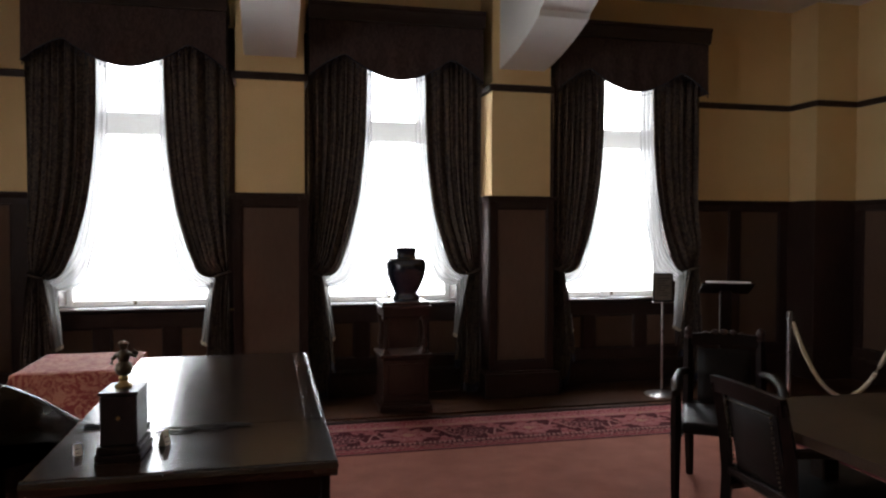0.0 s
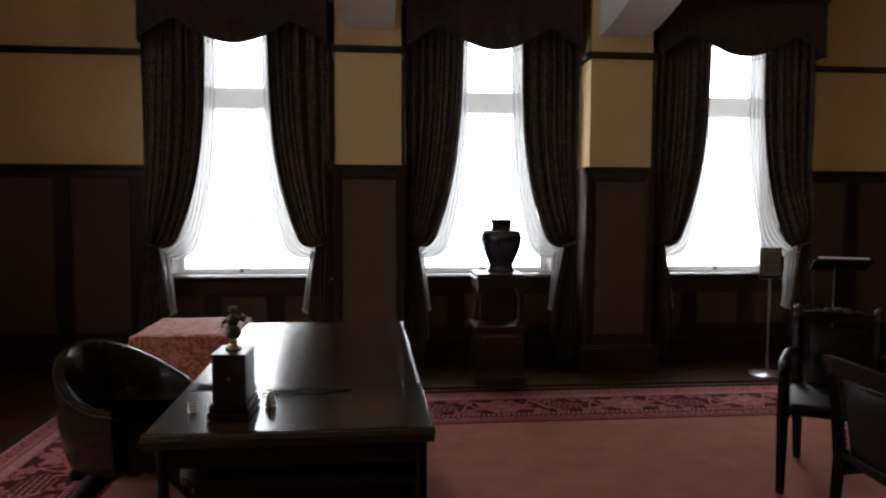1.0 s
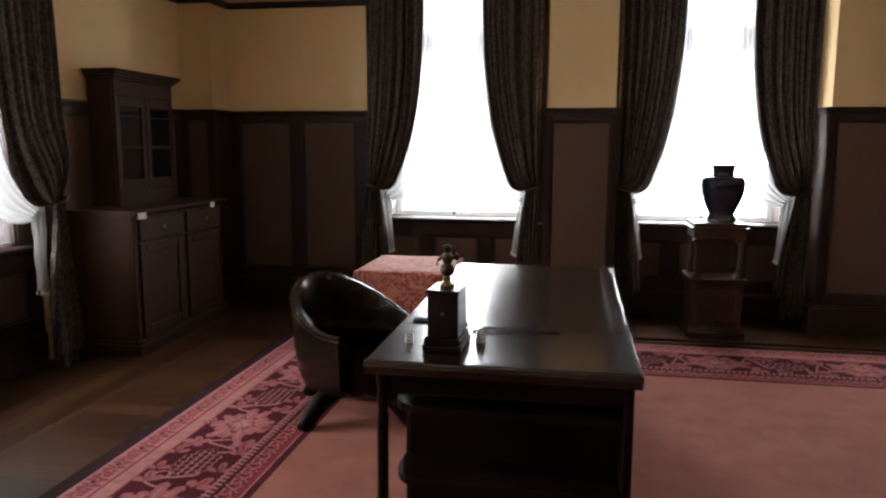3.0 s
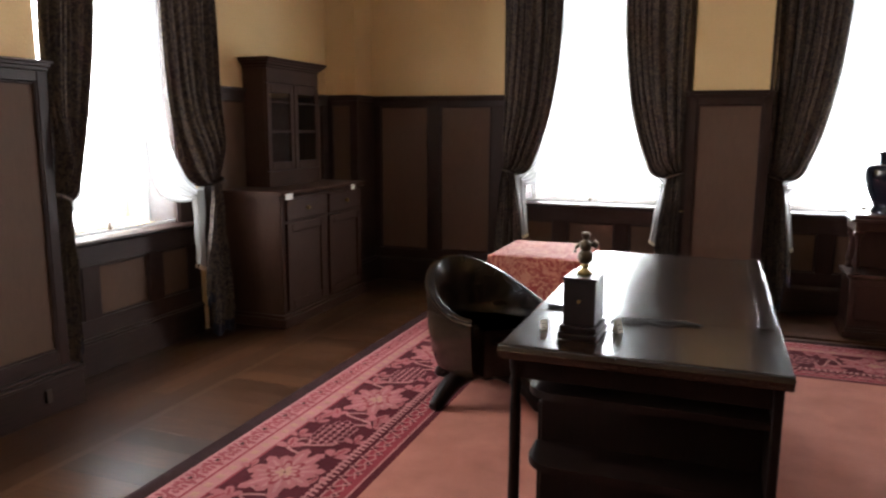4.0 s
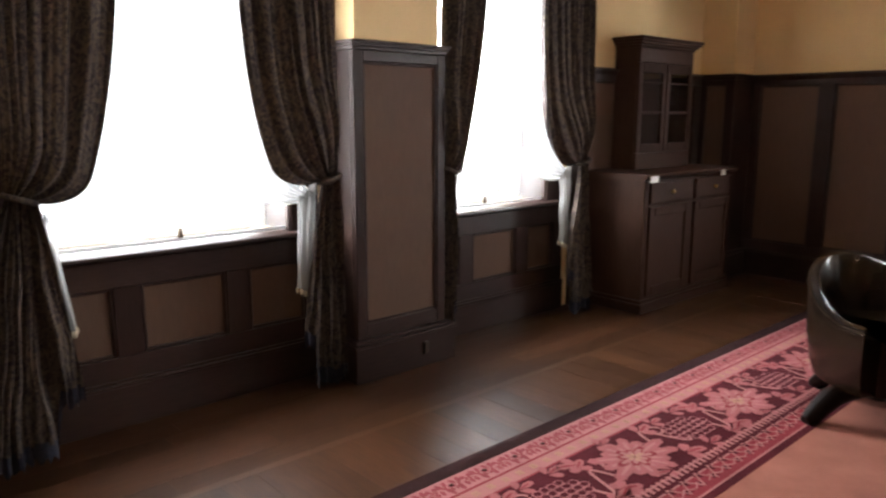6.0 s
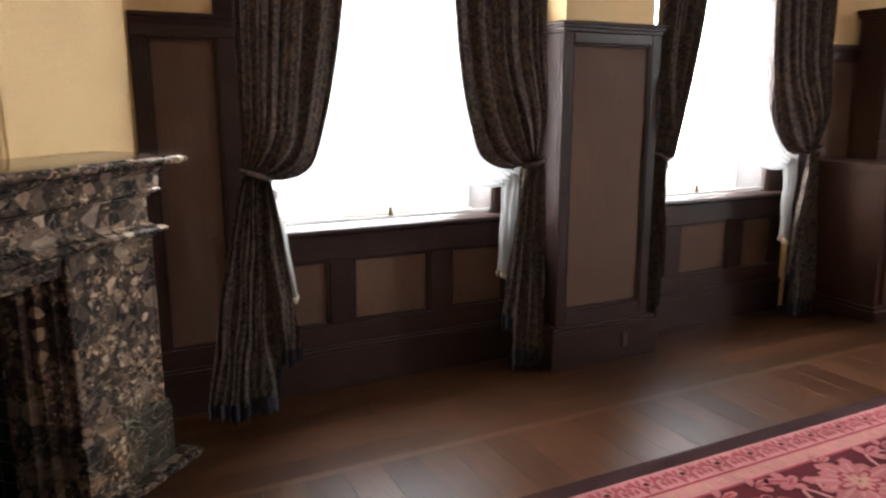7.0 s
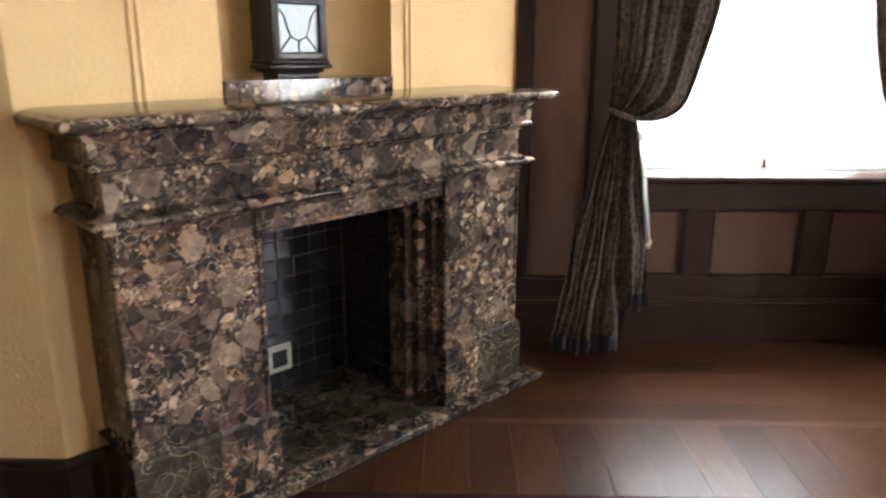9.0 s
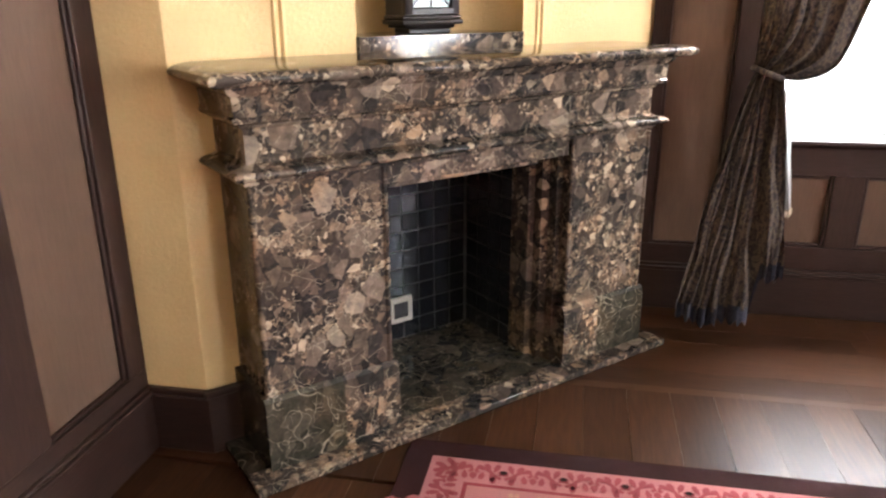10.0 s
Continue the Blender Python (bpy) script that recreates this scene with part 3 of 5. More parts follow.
def curtain(m, side, out=0.80, seed=0, power=3.8, wide=0.757, inner=0.25, pouch=0.50):
    """One heavy drape, tied back; side -1 or 1."""
    rnd = random.Random(seed)
    ph = [rnd.uniform(0, 6.28) for _ in range(6)]
    c = thing("curtain", m, "heavy brown figured damask curtain tied back at the sill", "curtain", "window curtains")
    knot, gather = min(0.65, wide - 0.09), min(0.75, wide)

    def fold(u, v, n):
        w = 2 * math.pi * n * u + 1.9 * math.sin(5.1 * u + ph[2]) + 0.9 * math.sin(3 * v + ph[0] + 4 * u)
        return (0.55 + 0.45 * math.sin(7.3 * u + 2.2 * v + ph[3])) * math.sin(w) + 0.35 * math.sin(1.7 * w + ph[1] + 2.5 * v) + 0.18 * math.sin(3.1 * w + 4 * v)

    def upper(u, v):
        x, z = hang(u, v, 3.24, 1.065, wide, gather, inner, pouch, knot, power)
        belly = math.exp(-((v - 0.88) / 0.10) ** 2) * math.sin(math.pi * min(1.0, 0.15 + 0.8 * u))
        tuck = max(0.0, (v - 0.88) / 0.12) ** 2
        y = -0.265 + 0.027 * (1 - 0.45 * v ** 4) * fold(u, v, 6) - 0.075 * belly + 0.03 * tuck
        return (side * x, y, z)

    bm = bmesh.new()
    grid(bm, 72, 56, upper)
    part("upper_drape", bm, DRAPE, c, smooth=80)

    def lower(u, v):
        h = v ** 0.8
        step = min(1.0, max(0.0, (u - 0.74) / 0.05))
        x = blend(blend(gather, knot, u), blend(out, 0.54 + 0.02 * math.sin(ph[2]), u), h)
        crease = fold(u + 0.022 * math.sin(6.3 * v + 9 * u + ph[1]) + 0.014 * math.sin(15 * v - 14 * u + ph[4]), v, 6)
        y = -0.275 + (0.014 + 0.010 * h) * crease + 0.02 * h + 0.005 * math.sin(23 * v + 17 * u + ph[5]) * math.sin(31 * u - 9 * v) - 0.018 * step
        return (side * x, y, blend(1.125, 0.10 + 0.23 * step, v) + 0.014 * h * math.sin(11 * u + ph[3]))
    bm = bmesh.new()
    grid(bm, 96, 26, lower)
    part("lower_drape", bm, DRAPE, c, smooth=80)

    def fringe(u, v):
        x, y, z = lower(u, 1.0)
        return (x + side * 0.004 * math.sin(60 * u + ph[4]), y + 0.010 * math.sin(40 * u) - 0.004, z + 0.014 - v * (0.080 + 0.014 * math.sin(83 * u + ph[5])))
    bm = bmesh.new()
    grid(bm, 160, 2, fringe)
    part("fringe", bm, FRINGE, c, "navy bullion fringe", smooth=80)
    bm = bmesh.new()
    mid_x, half_x = (gather + knot) / 2, (gather - knot) / 2 + 0.006
    pts = []
    for k in range(21):
        a = 2 * math.pi * k / 20
        pts.append((side * (mid_x + half_x * math.cos(a)), -0.272 + 0.045 * math.sin(a), 1.115 + 0.02 * math.cos(a)))
    tube(bm, pts, 0.012, 8)
    part("tieback", bm, DRAPE, c, smooth=80)
    return c


def sheer_curtain(m, side, seed=0, power=3.8, inner=0.25, pouch=0.50):
    rnd = random.Random(seed)
    ph = [rnd.uniform(0, 6.28) for _ in range(4)]
    s = thing("sheer_curtain", m, "white sheer under-curtain swept aside and tied", "sheer curtain", "sheer curtains")

    def swag(u, v):
        x, z = hang(u, v, 3.0, 0.965, inner + 0.13, 0.70, inner - 0.06, pouch - 0.11, 0.60, power * 0.85)
        y = -0.14 + 0.012 * math.sin(2 * math.pi * 4.5 * u + ph[0] + v + 0.8 * math.sin(4 * v + ph[2])) - 0.03 * v ** 4
        return (side * x, y, z)
    bm = bmesh.new()
    grid(bm, 36, 56, swag)
    part("swag", bm, SHEER, s, smooth=80)

    def tail(u, v):
        x = blend(blend(0.69, 0.575, u), blend(0.585, 0.525, u), v)
        return (side * x, -0.17 - 0.06 * v + 0.014 * math.sin(2 * math.pi * 2.5 * u + ph[1] + v) + 0.004 * math.sin(13 * v + 7 * u), blend(1.10 - 0.08 * u, 0.55, v) + 0.03 * (u - 0.5) * v)
    bm = bmesh.new()
    grid(bm, 18, 16, tail)
    part("tail", bm, SHEER, s, smooth=80)
    bm = bmesh.new()
    for k in range(9):
        x, y, z = tail(k / 8, 1.0)
        lathe(bm, [(0.001, z), (0.006, z - 0.008), (0.007, z - 0.022), (0.001, z - 0.034)], 6, (x, y))
    part("fringe", bm, ROPE, s, "cream bobble fringe")
    return s


def valance(m, seed=0):
    """A wooden cornice box with a scalloped fabric valance and a bobble trim."""
    v = thing("valance", m, "dark wood cornice with a scalloped brown fabric valance", "valance", "window valances")
    bm = bmesh.new()
    prism(bm, [(0, 3.225), (-0.43, 3.225), (-0.435, 3.25), (-0.445, 3.27), (-0.448, 3.325), (-0.462, 3.34), (-0.462, 3.362), (0, 3.362)], -0.755, 0.755)
    part("cornice", bm, WOOD_ALONG, v)

    def hem(o):
        a = abs(o)
        return 2.752 + 0.185 * (a / 0.45) ** 1.8 if a < 0.45 else 2.937 - 0.185 * ((a - 0.45) / 0.30) ** 1.4

    def front(u, t):
        o = (u - 0.5) * 1.49
        return (o, -0.405 - 0.008 * math.sin(34 * o + seed) * t - 0.012 * t, blend(3.235, hem(o), t))
    bm = bmesh.new()
    grid(bm, 90, 14, front)
    part("fabric", bm, PELMET, v, smooth=80)
    for s in (-1, 1):
        bm = bmesh.new()
        grid(bm, 6, 8, lambda u, t: (s * 0.745, -0.03 - 0.38 * u, blend(3.235, 2.76, t)))
        part("return", bm, PELMET, v, smooth=80)
    bm = bmesh.new()
    tube(bm, [((k / 60 - 0.5) * 1.49, -0.424, hem((k / 60 - 0.5) * 1.49)) for k in range(61)], 0.007, 6)
    part("braid", bm, FRINGE, v, "dark braid along the scalloped hem", smooth=60)
    bm = bmesh.new()
    for k in range(44):
        o = (k / 43 - 0.5) * 1.46
        z = hem(o) - 0.012
        lathe(bm, [(0.0015, z), (0.002, z - 0.012), (0.007, z - 0.02), (0.007, z - 0.028), (0.001, z - 0.034)], 6, (o, -0.424))
    part("bobble_trim", bm, FRINGE, v, "small dark bobbles", smooth=60)
    return v


def casing(m):
    """Dark wood lining of the opening and its flat architrave."""
    c = thing("window_casing", m, "dark stained wood window casing", "window casing", "window casings", "structure")
    boxes("architrave", WOOD_UP, c, (-0.79, -HALF, -0.022, 0, 0.80, HEAD + 0.15), (HALF, 0.79, -0.022, 0, 0.80, HEAD + 0.15), (-HALF, HALF, -0.022, 0, HEAD, HEAD + 0.15), bevel=0.004)
    boxes("lining", WOOD_UP, c, (-HALF, -HALF + 0.012, -0.005, 0.24, SILL, HEAD), (HALF - 0.012, HALF, -0.005, 0.24, SILL, HEAD), (-HALF + 0.012, HALF - 0.012, -0.005, 0.24, HEAD - 0.012, HEAD))


def window_set(m, outs, seed, powers=(3.8, 3.8), wide=(0.757, 0.757), inners=(0.25, 0.25), pouches=(0.475, 0.475), shift=0.0, pull=-0.02):
    apron(m, shift), casing(m), window(m), screen(m, pull), valance(m, seed)
    for s, o, w, inner, pouch, power in zip((-1, 1), outs, wide, inners, pouches, powers):
        curtain(m, s, o, seed * 7 + s, power, w, inner, pouch)
        sheer_curtain(m, s, seed * 11 + s, power, inner, pouch)


window_set(at_a(WIN_A[0]), (0.86, 0.77), 1)
window_set(at_a(WIN_A[1]), (0.77, 0.77), 2)
window_set(at_a(WIN_A[2]), (0.77, 0.84), 3)
window_set(at_b(WIN_B[0]), (0.95, 0.80), 4, (4.0, 5.0), inners=(0.255, 0.235), pouches=(0.43, 0.37), shift=0.02, pull=0.025)
window_set(at_b(WIN_B[1]), (0.62, 0.84), 5, (2.6, 5.0), (0.632, 0.757), (0.245, 0.225), (0.46, 0.36), 0.07, 0.0)

# ---- corner fireplace (local x along its front, y into the corner) ----
FIRE = pose(-2.449, -0.280, 0, 0, 0, 135)
breast = thing("chimney_breast", FIRE, "cream plaster chimney breast with a tall rounded niche", "chimney breast", kind="structure")
NL, NR, FACE = -0.334, 0.346, 0.333
bm = bmesh.new()
slab(bm, [(-0.92, FACE), (NL, FACE), (NL, 0.75), (-0.6, 1.1), (-1.23, 0.643)], 0, CEIL)
part("wall", bm, CREAM, breast, smooth=0)
bm = bmesh.new()
slab(bm, [(NR, FACE), (1.03, FACE), (1.20, 0.50), (0.6, 1.0), (NR, 0.75)], 0, CEIL)
part("wall", bm, CREAM, breast, smooth=0)
bm = bmesh.new()
box(bm, NL, NR, FACE, 0.72, 2.85, CEIL)
part("wall", bm, CREAM, breast, smooth=0)
bm = bmesh.new()
mid, rad = (NL + NR) / 2, (NR - NL) / 2 - 0.012
curve = [(mid + rad * math.cos(math.pi * k / 20), FACE + 0.02 + 0.28 * math.sin(math.pi * k / 20)) for k in range(21)]
slab(bm, curve + [(NL, 0.74), (NR, 0.74)], 1.24, 2.86)
part("niche", bm, CREAM, breast, smooth=30)
for x in (-0.588, 0.425):
    bm = bmesh.new()
    for dx in (-0.012, 0.012):
        tube(bm, [(x + dx, FACE - 0.002, 1.236), (x + dx, FACE - 0.002, 3.2)], 0.008, 8)
    part("bead", bm, CREAM, breast, smooth=60)
boxes("skirting", WOOD_ALONG, breast, (-0.93, -0.80, FACE - 0.025, FACE, 0, 0.20), (-0.935, -0.80, FACE - 0.03, FACE, 0.20, 0.222), bevel=0.004)
ret = boxes("skirting", WOOD_ALONG, breast, (-0.02, 0.24, -0.012, 0.015, 0, 0.20), (-0.02, 0.24, -0.017, 0.015, 0.20, 0.222), bevel=0.004)
ret.matrix_basis = pose(-0.93, FACE, 0, 0, 0, 135)

fireplace = thing("fireplace", FIRE, "dark breccia marble corner fireplace with a moulded mantel shelf", "fireplace")


def marble(name, *rows, bevel=0.004, parent=None, label="", seg=2):
    return boxes(name, MARBLE, parent or fireplace, *rows, bevel=bevel, label=label, seg=seg)


boxes("hearth_slab", DARK_MARBLE, fireplace, (-0.89, 0.89, 0.0, 0.34, 0, 0.03), bevel=0.006)
marble("hearth_edge", (-0.893, 0.893, -0.003, 0.10, 0.004, 0.033), bevel=0.004)
PF = 0.085                                    # face of the pilasters
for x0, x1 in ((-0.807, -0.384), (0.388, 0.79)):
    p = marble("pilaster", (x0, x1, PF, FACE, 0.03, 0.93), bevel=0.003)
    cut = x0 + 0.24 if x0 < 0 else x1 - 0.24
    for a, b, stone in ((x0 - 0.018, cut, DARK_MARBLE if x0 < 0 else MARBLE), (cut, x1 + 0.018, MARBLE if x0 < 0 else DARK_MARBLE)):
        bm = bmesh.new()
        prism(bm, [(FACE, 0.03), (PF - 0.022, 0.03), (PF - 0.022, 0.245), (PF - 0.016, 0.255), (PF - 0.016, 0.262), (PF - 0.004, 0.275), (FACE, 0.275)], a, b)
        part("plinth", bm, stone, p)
    for s in (x0 + 0.004, x1 - 0.004):
        bm = bmesh.new()
        tube(bm, [(s, PF + 0.004, 0.275), (s, PF + 0.004, 0.925)], 0.011, 8)
        part("edge_roll", bm, MARBLE, p, smooth=60)
marble("lintel", (-0.384, 0.388, PF + 0.012, FACE, 0.862, 0.93), bevel=0.004)
# stepped inner surround
for name, x0, x1, sgn in (("jamb", -0.384, -0.318, 1), ("jamb", 0.318, 0.388, -1)):
    bm = bmesh.new()
    inner = x1 if sgn > 0 else x0
    outer = x0 if sgn > 0 else x1
    mid1, mid2 = inner + (outer - inner) * 0.30, inner + (outer - inner) * 0.62
    outline = [(outer, FACE), (outer, PF + 0.045), (mid2, PF + 0.045), (mid2, PF + 0.085), (mid1, PF + 0.10), (mid1, PF + 0.14), (inner, PF + 0.15), (inner, FACE)]
    slab(bm, outline, 0.03, 0.862)
    part(name, bm, MARBLE, fireplace)
marble("inner_lintel", (-0.318, 0.318, PF + 0.10, FACE, 0.825, 0.862), bevel=0.003)
X0, X1 = -0.807, 0.775


def course(name, outline):
    """A moulding course along the front and returned at both ends."""
    bm = bmesh.new()
    rings = []
    for y, z in outline:
        d = PF - y                     # how far it stands out
        rings.append([bm.verts.new(v) for v in ((X0 - d, FACE, z), (X0 - d, y, z), (X1 + d, y, z), (X1 + d, FACE, z))])
    for a, b in zip(rings, rings[1:]):
        for k in range(3):
            bm.faces.new((a[k], a[k + 1], b[k + 1], b[k]))
    bm.faces.new(rings[0])
    bm.faces.new(rings[-1][::-1])
    return part(name, bm, MARBLE, fireplace, smooth=24)


def roll(y_in, y_out, z0, z1, n=12):
    """A rounded nose between two heights."""
    return [(y_in - (y_in - y_out) * math.sin(math.pi * k / n) ** 0.6, z0 + (z1 - z0) * k / n) for k in range(n + 1)]


course("architrave_moulding", [(PF, 0.925), (PF - 0.02, 0.927), (PF - 0.024, 0.938)] + roll(PF - 0.028, PF - 0.055, 0.940, 0.972) + [(PF - 0.018, 0.975), (PF, 0.985)])
course("frieze", [(PF, 0.98), (PF - 0.004, 0.982), (PF - 0.004, 1.075), (PF - 0.016, 1.082), (PF - 0.022, 1.09)])
course("cornice", [(PF - 0.02, 1.088), (PF - 0.038, 1.096), (PF - 0.042, 1.106), (PF - 0.036, 1.112), (PF - 0.04, 1.165), (PF - 0.052, 1.175), (PF - 0.062, 1.192)])
course("mantel_shelf", [(PF - 0.05, 1.19)] + roll(PF - 0.082, PF - 0.115, 1.191, 1.232, 14) + [(PF - 0.05, 1.236)])
bm = bmesh.new()
curve = [(mid + (rad + 0.01) * math.cos(math.pi * k / 16), FACE + 0.02 + 0.26 * math.sin(math.pi * k / 16)) for k in range(17)]
slab(bm, [(NR - 0.004, FACE - 0.012)] + curve + [(NL + 0.004, FACE - 0.012)], 1.236, 1.285)
part("riser_shelf", bm, MARBLE, fireplace, smooth=40)

# firebox of black glazed tiles
boxes("firebox", MORTAR, fireplace, (-0.42, -0.325, FACE, 0.72, 0.0, 0.86), (0.325, 0.42, FACE, 0.72, 0.0, 0.86),
      (-0.325, 0.325, 0.645, 0.72, 0.0, 0.86), (-0.42, 0.42, FACE, 0.72, 0.86, 0.9))
bm = bmesh.new()
box(bm, -0.0365, 0.0365, -0.002, 0.002, -0.0365, 0.0365, bevel=0.001)
tile = part("tile", bm, TILE, fireplace)
tile.matrix_basis = pose(-0.273, 0.643, 0.070)
for i in range(8):
    for k in range(10):
        if (i, k) != (0, 0):
            copy_thing(tile, pose(-0.273 + 0.078 * i, 0.643 + 0.0004 * ((i * 7 + k * 3) % 3 - 1), 0.070 + 0.078 * k, 0.8 * ((i * 5 + k * 3) % 4 - 1.5), 0, 0.8 * ((i * 3 + k * 7) % 5 - 2)))
for i in range(4):
    for k in range(10):
        copy_thing(tile, pose(0.323, 0.367 + 0.078 * i, 0.070 + 0.078 * k, 0, 0, 90))
        copy_thing(tile, pose(-0.323, 0.367 + 0.078 * i, 0.070 + 0.078 * k, 0, 0, 90))
boxes("floor_slab", DARK_MARBLE, fireplace, (-0.325, 0.325, 0.34, 0.645, 0, 0.03))
plate = boxes("vent_plate", plain("dull_pewter", (0.34, 0.32, 0.28), 0.4, 0.2), fireplace, (-0.080, 0.035, 0.626, 0.640, 0.110, 0.225), bevel=0.004, label="small square pewter plate")
boxes("plate_centre", IRON, plate, (-0.057, 0.012, 0.622, 0.626, 0.133, 0.202), bevel=0.002)

# ---- shelf clock in the niche ----
clock = thing("shelf_clock", FIRE @ pose(-0.022, FACE + 0.10, 1.285, 0, 0, 0), "black-cased pendulum shelf clock with a leaded glass door", "clock")
W2, DP, HT = 0.114, 0.065, 0.62
boxes("foot", CLOCK_CASE, clock, (-0.085, 0.085, -0.05, 0.05, 0, 0.018), bevel=0.004)
bm = bmesh.new()
for grow, z0, z1 in ((-0.012, 0.018, 0.03), (0.010, 0.03, 0.046), (0.004, 0.046, 0.06)):
    box(bm, -W2 - grow, W2 + grow, -DP - grow, DP, z0, z1, bevel=0.006, seg=2)
box(bm, -W2 + 0.006, W2 - 0.006, -DP + 0.02, DP, 0.06, HT)
part("case", bm, CLOCK_CASE, clock)
bm = bmesh.new()
for r in ((-W2 + 0.004, -0.078, 0.06, HT), (0.078, W2 - 0.004, 0.06, HT)):
    box(bm, r[0], r[1], -DP - 0.004, -DP + 0.022, r[2], r[3], bevel=0.005, seg=2)
box(bm, -0.088, 0.088, -DP - 0.004, -DP + 0.022, 0.06, 0.085, bevel=0.004)
box(bm, -0.088, 0.088, -DP - 0.004, -DP + 0.022, 0.238, 0.285, bevel=0.004)
box(bm, -0.088, 0.088, -DP - 0.004, -DP + 0.022, 0.47, HT, bevel=0.004)
part("door", bm, CLOCK_CASE, clock)
bm = bmesh.new()
for k in range(40):
    a, b = 2 * math.pi * k / 40, 2 * math.pi * (k + 1) / 40
    for r0, r1, y0 in ((0.082, 0.098, -DP - 0.008),):
        q = [(r * math.cos(t), y, 0.375 + r * math.sin(t)) for t in (a, b) for r in (r0, r1) for y in (y0, -DP + 0.01)]
        v = [bm.verts.new(p) for p in q]
        for f in ((0, 1, 3, 2), (4, 6, 7, 5), (0, 4, 5, 1), (2, 3, 7, 6), (0, 2, 6, 4), (1, 5, 7, 3)):
            bm.faces.new([v[i] for i in f])
bmesh.ops.remove_doubles(bm, verts=bm.verts, dist=1e-5)
part("bezel", bm, CLOCK_CASE, clock, smooth=40)
bm = bmesh.new()
lathe(bm, [(0.0005, 0), (0.084, 0), (0.084, 0.006), (0.0005, 0.006)], 40)
dial = part("dial", bm, DIAL, clock, "aged cream dial", m=pose(0, -DP + 0.008, 0.375, 90))
bm = bmesh.new()
for k in range(12):
    a = math.pi * k / 6
    box(bm, -0.0022, 0.0022, 0.060, 0.076, 0.006, 0.0075)
    bmesh.ops.rotate(bm, verts=bm.verts[-8:], cent=(0, 0, 0), matrix=Matrix.Rotation(a, 3, "Z"))
part("hour_marks", bm, IRON, dial)
bm = bmesh.new()
tube(bm, [(0, 0, 0.009), (0.030, 0.028, 0.009)], 0.002, 6)
tube(bm, [(0, 0, 0.011), (-0.052, 0.020, 0.011)], 0.0016, 6)
part("pointers", bm, IRON, dial)
bm = bmesh.new()
lathe(bm, [(0.0005, 0.0), (0.083, 0.0), (0.055, 0.010), (0.0005, 0.014)], 32)
part("dial_glass", bm, GLASS, clock, m=pose(0, -DP - 0.001, 0.375, 90)).visible_shadow = False
boxes("door_mirror", plain("silvered_glass", (0.40, 0.47, 0.50), 0.35, 0.0, 0.2, 9, 0.5), clock, (-0.088, 0.088, -DP + 0.010, -DP + 0.014, 0.085, 0.255), label="silvery leaded glass panel")
bm = bmesh.new()
yy = -DP + 0.008
for s in (-1, 1):
    tube(bm, [(s * 0.088, yy, 0.225), (s * 0.070, yy, 0.222), (s * 0.052, yy, 0.20), (s * 0.044, yy, 0.165), (s * 0.03, yy, 0.135), (0, yy, 0.122)], 0.0022, 6)
    tube(bm, [(s * 0.032, yy, 0.135), (s * 0.075, yy, 0.087)], 0.0022, 6)
tube(bm, [(0, yy, 0.122), (0, yy, 0.087)], 0.0022, 6)
part("leading", bm, IRON, clock, "dark lead lines", smooth=60)
bm = bmesh.new()
prism(bm, [(DP, HT), (-DP - 0.03, HT), (-DP - 0.035, HT + 0.02), (-DP - 0.01, HT + 0.05), (DP, HT + 0.06)], -W2 - 0.03, W2 + 0.03)
part("hood", bm, CLOCK_CASE, clock)

# ---- glazed cabinet against the side wall ----


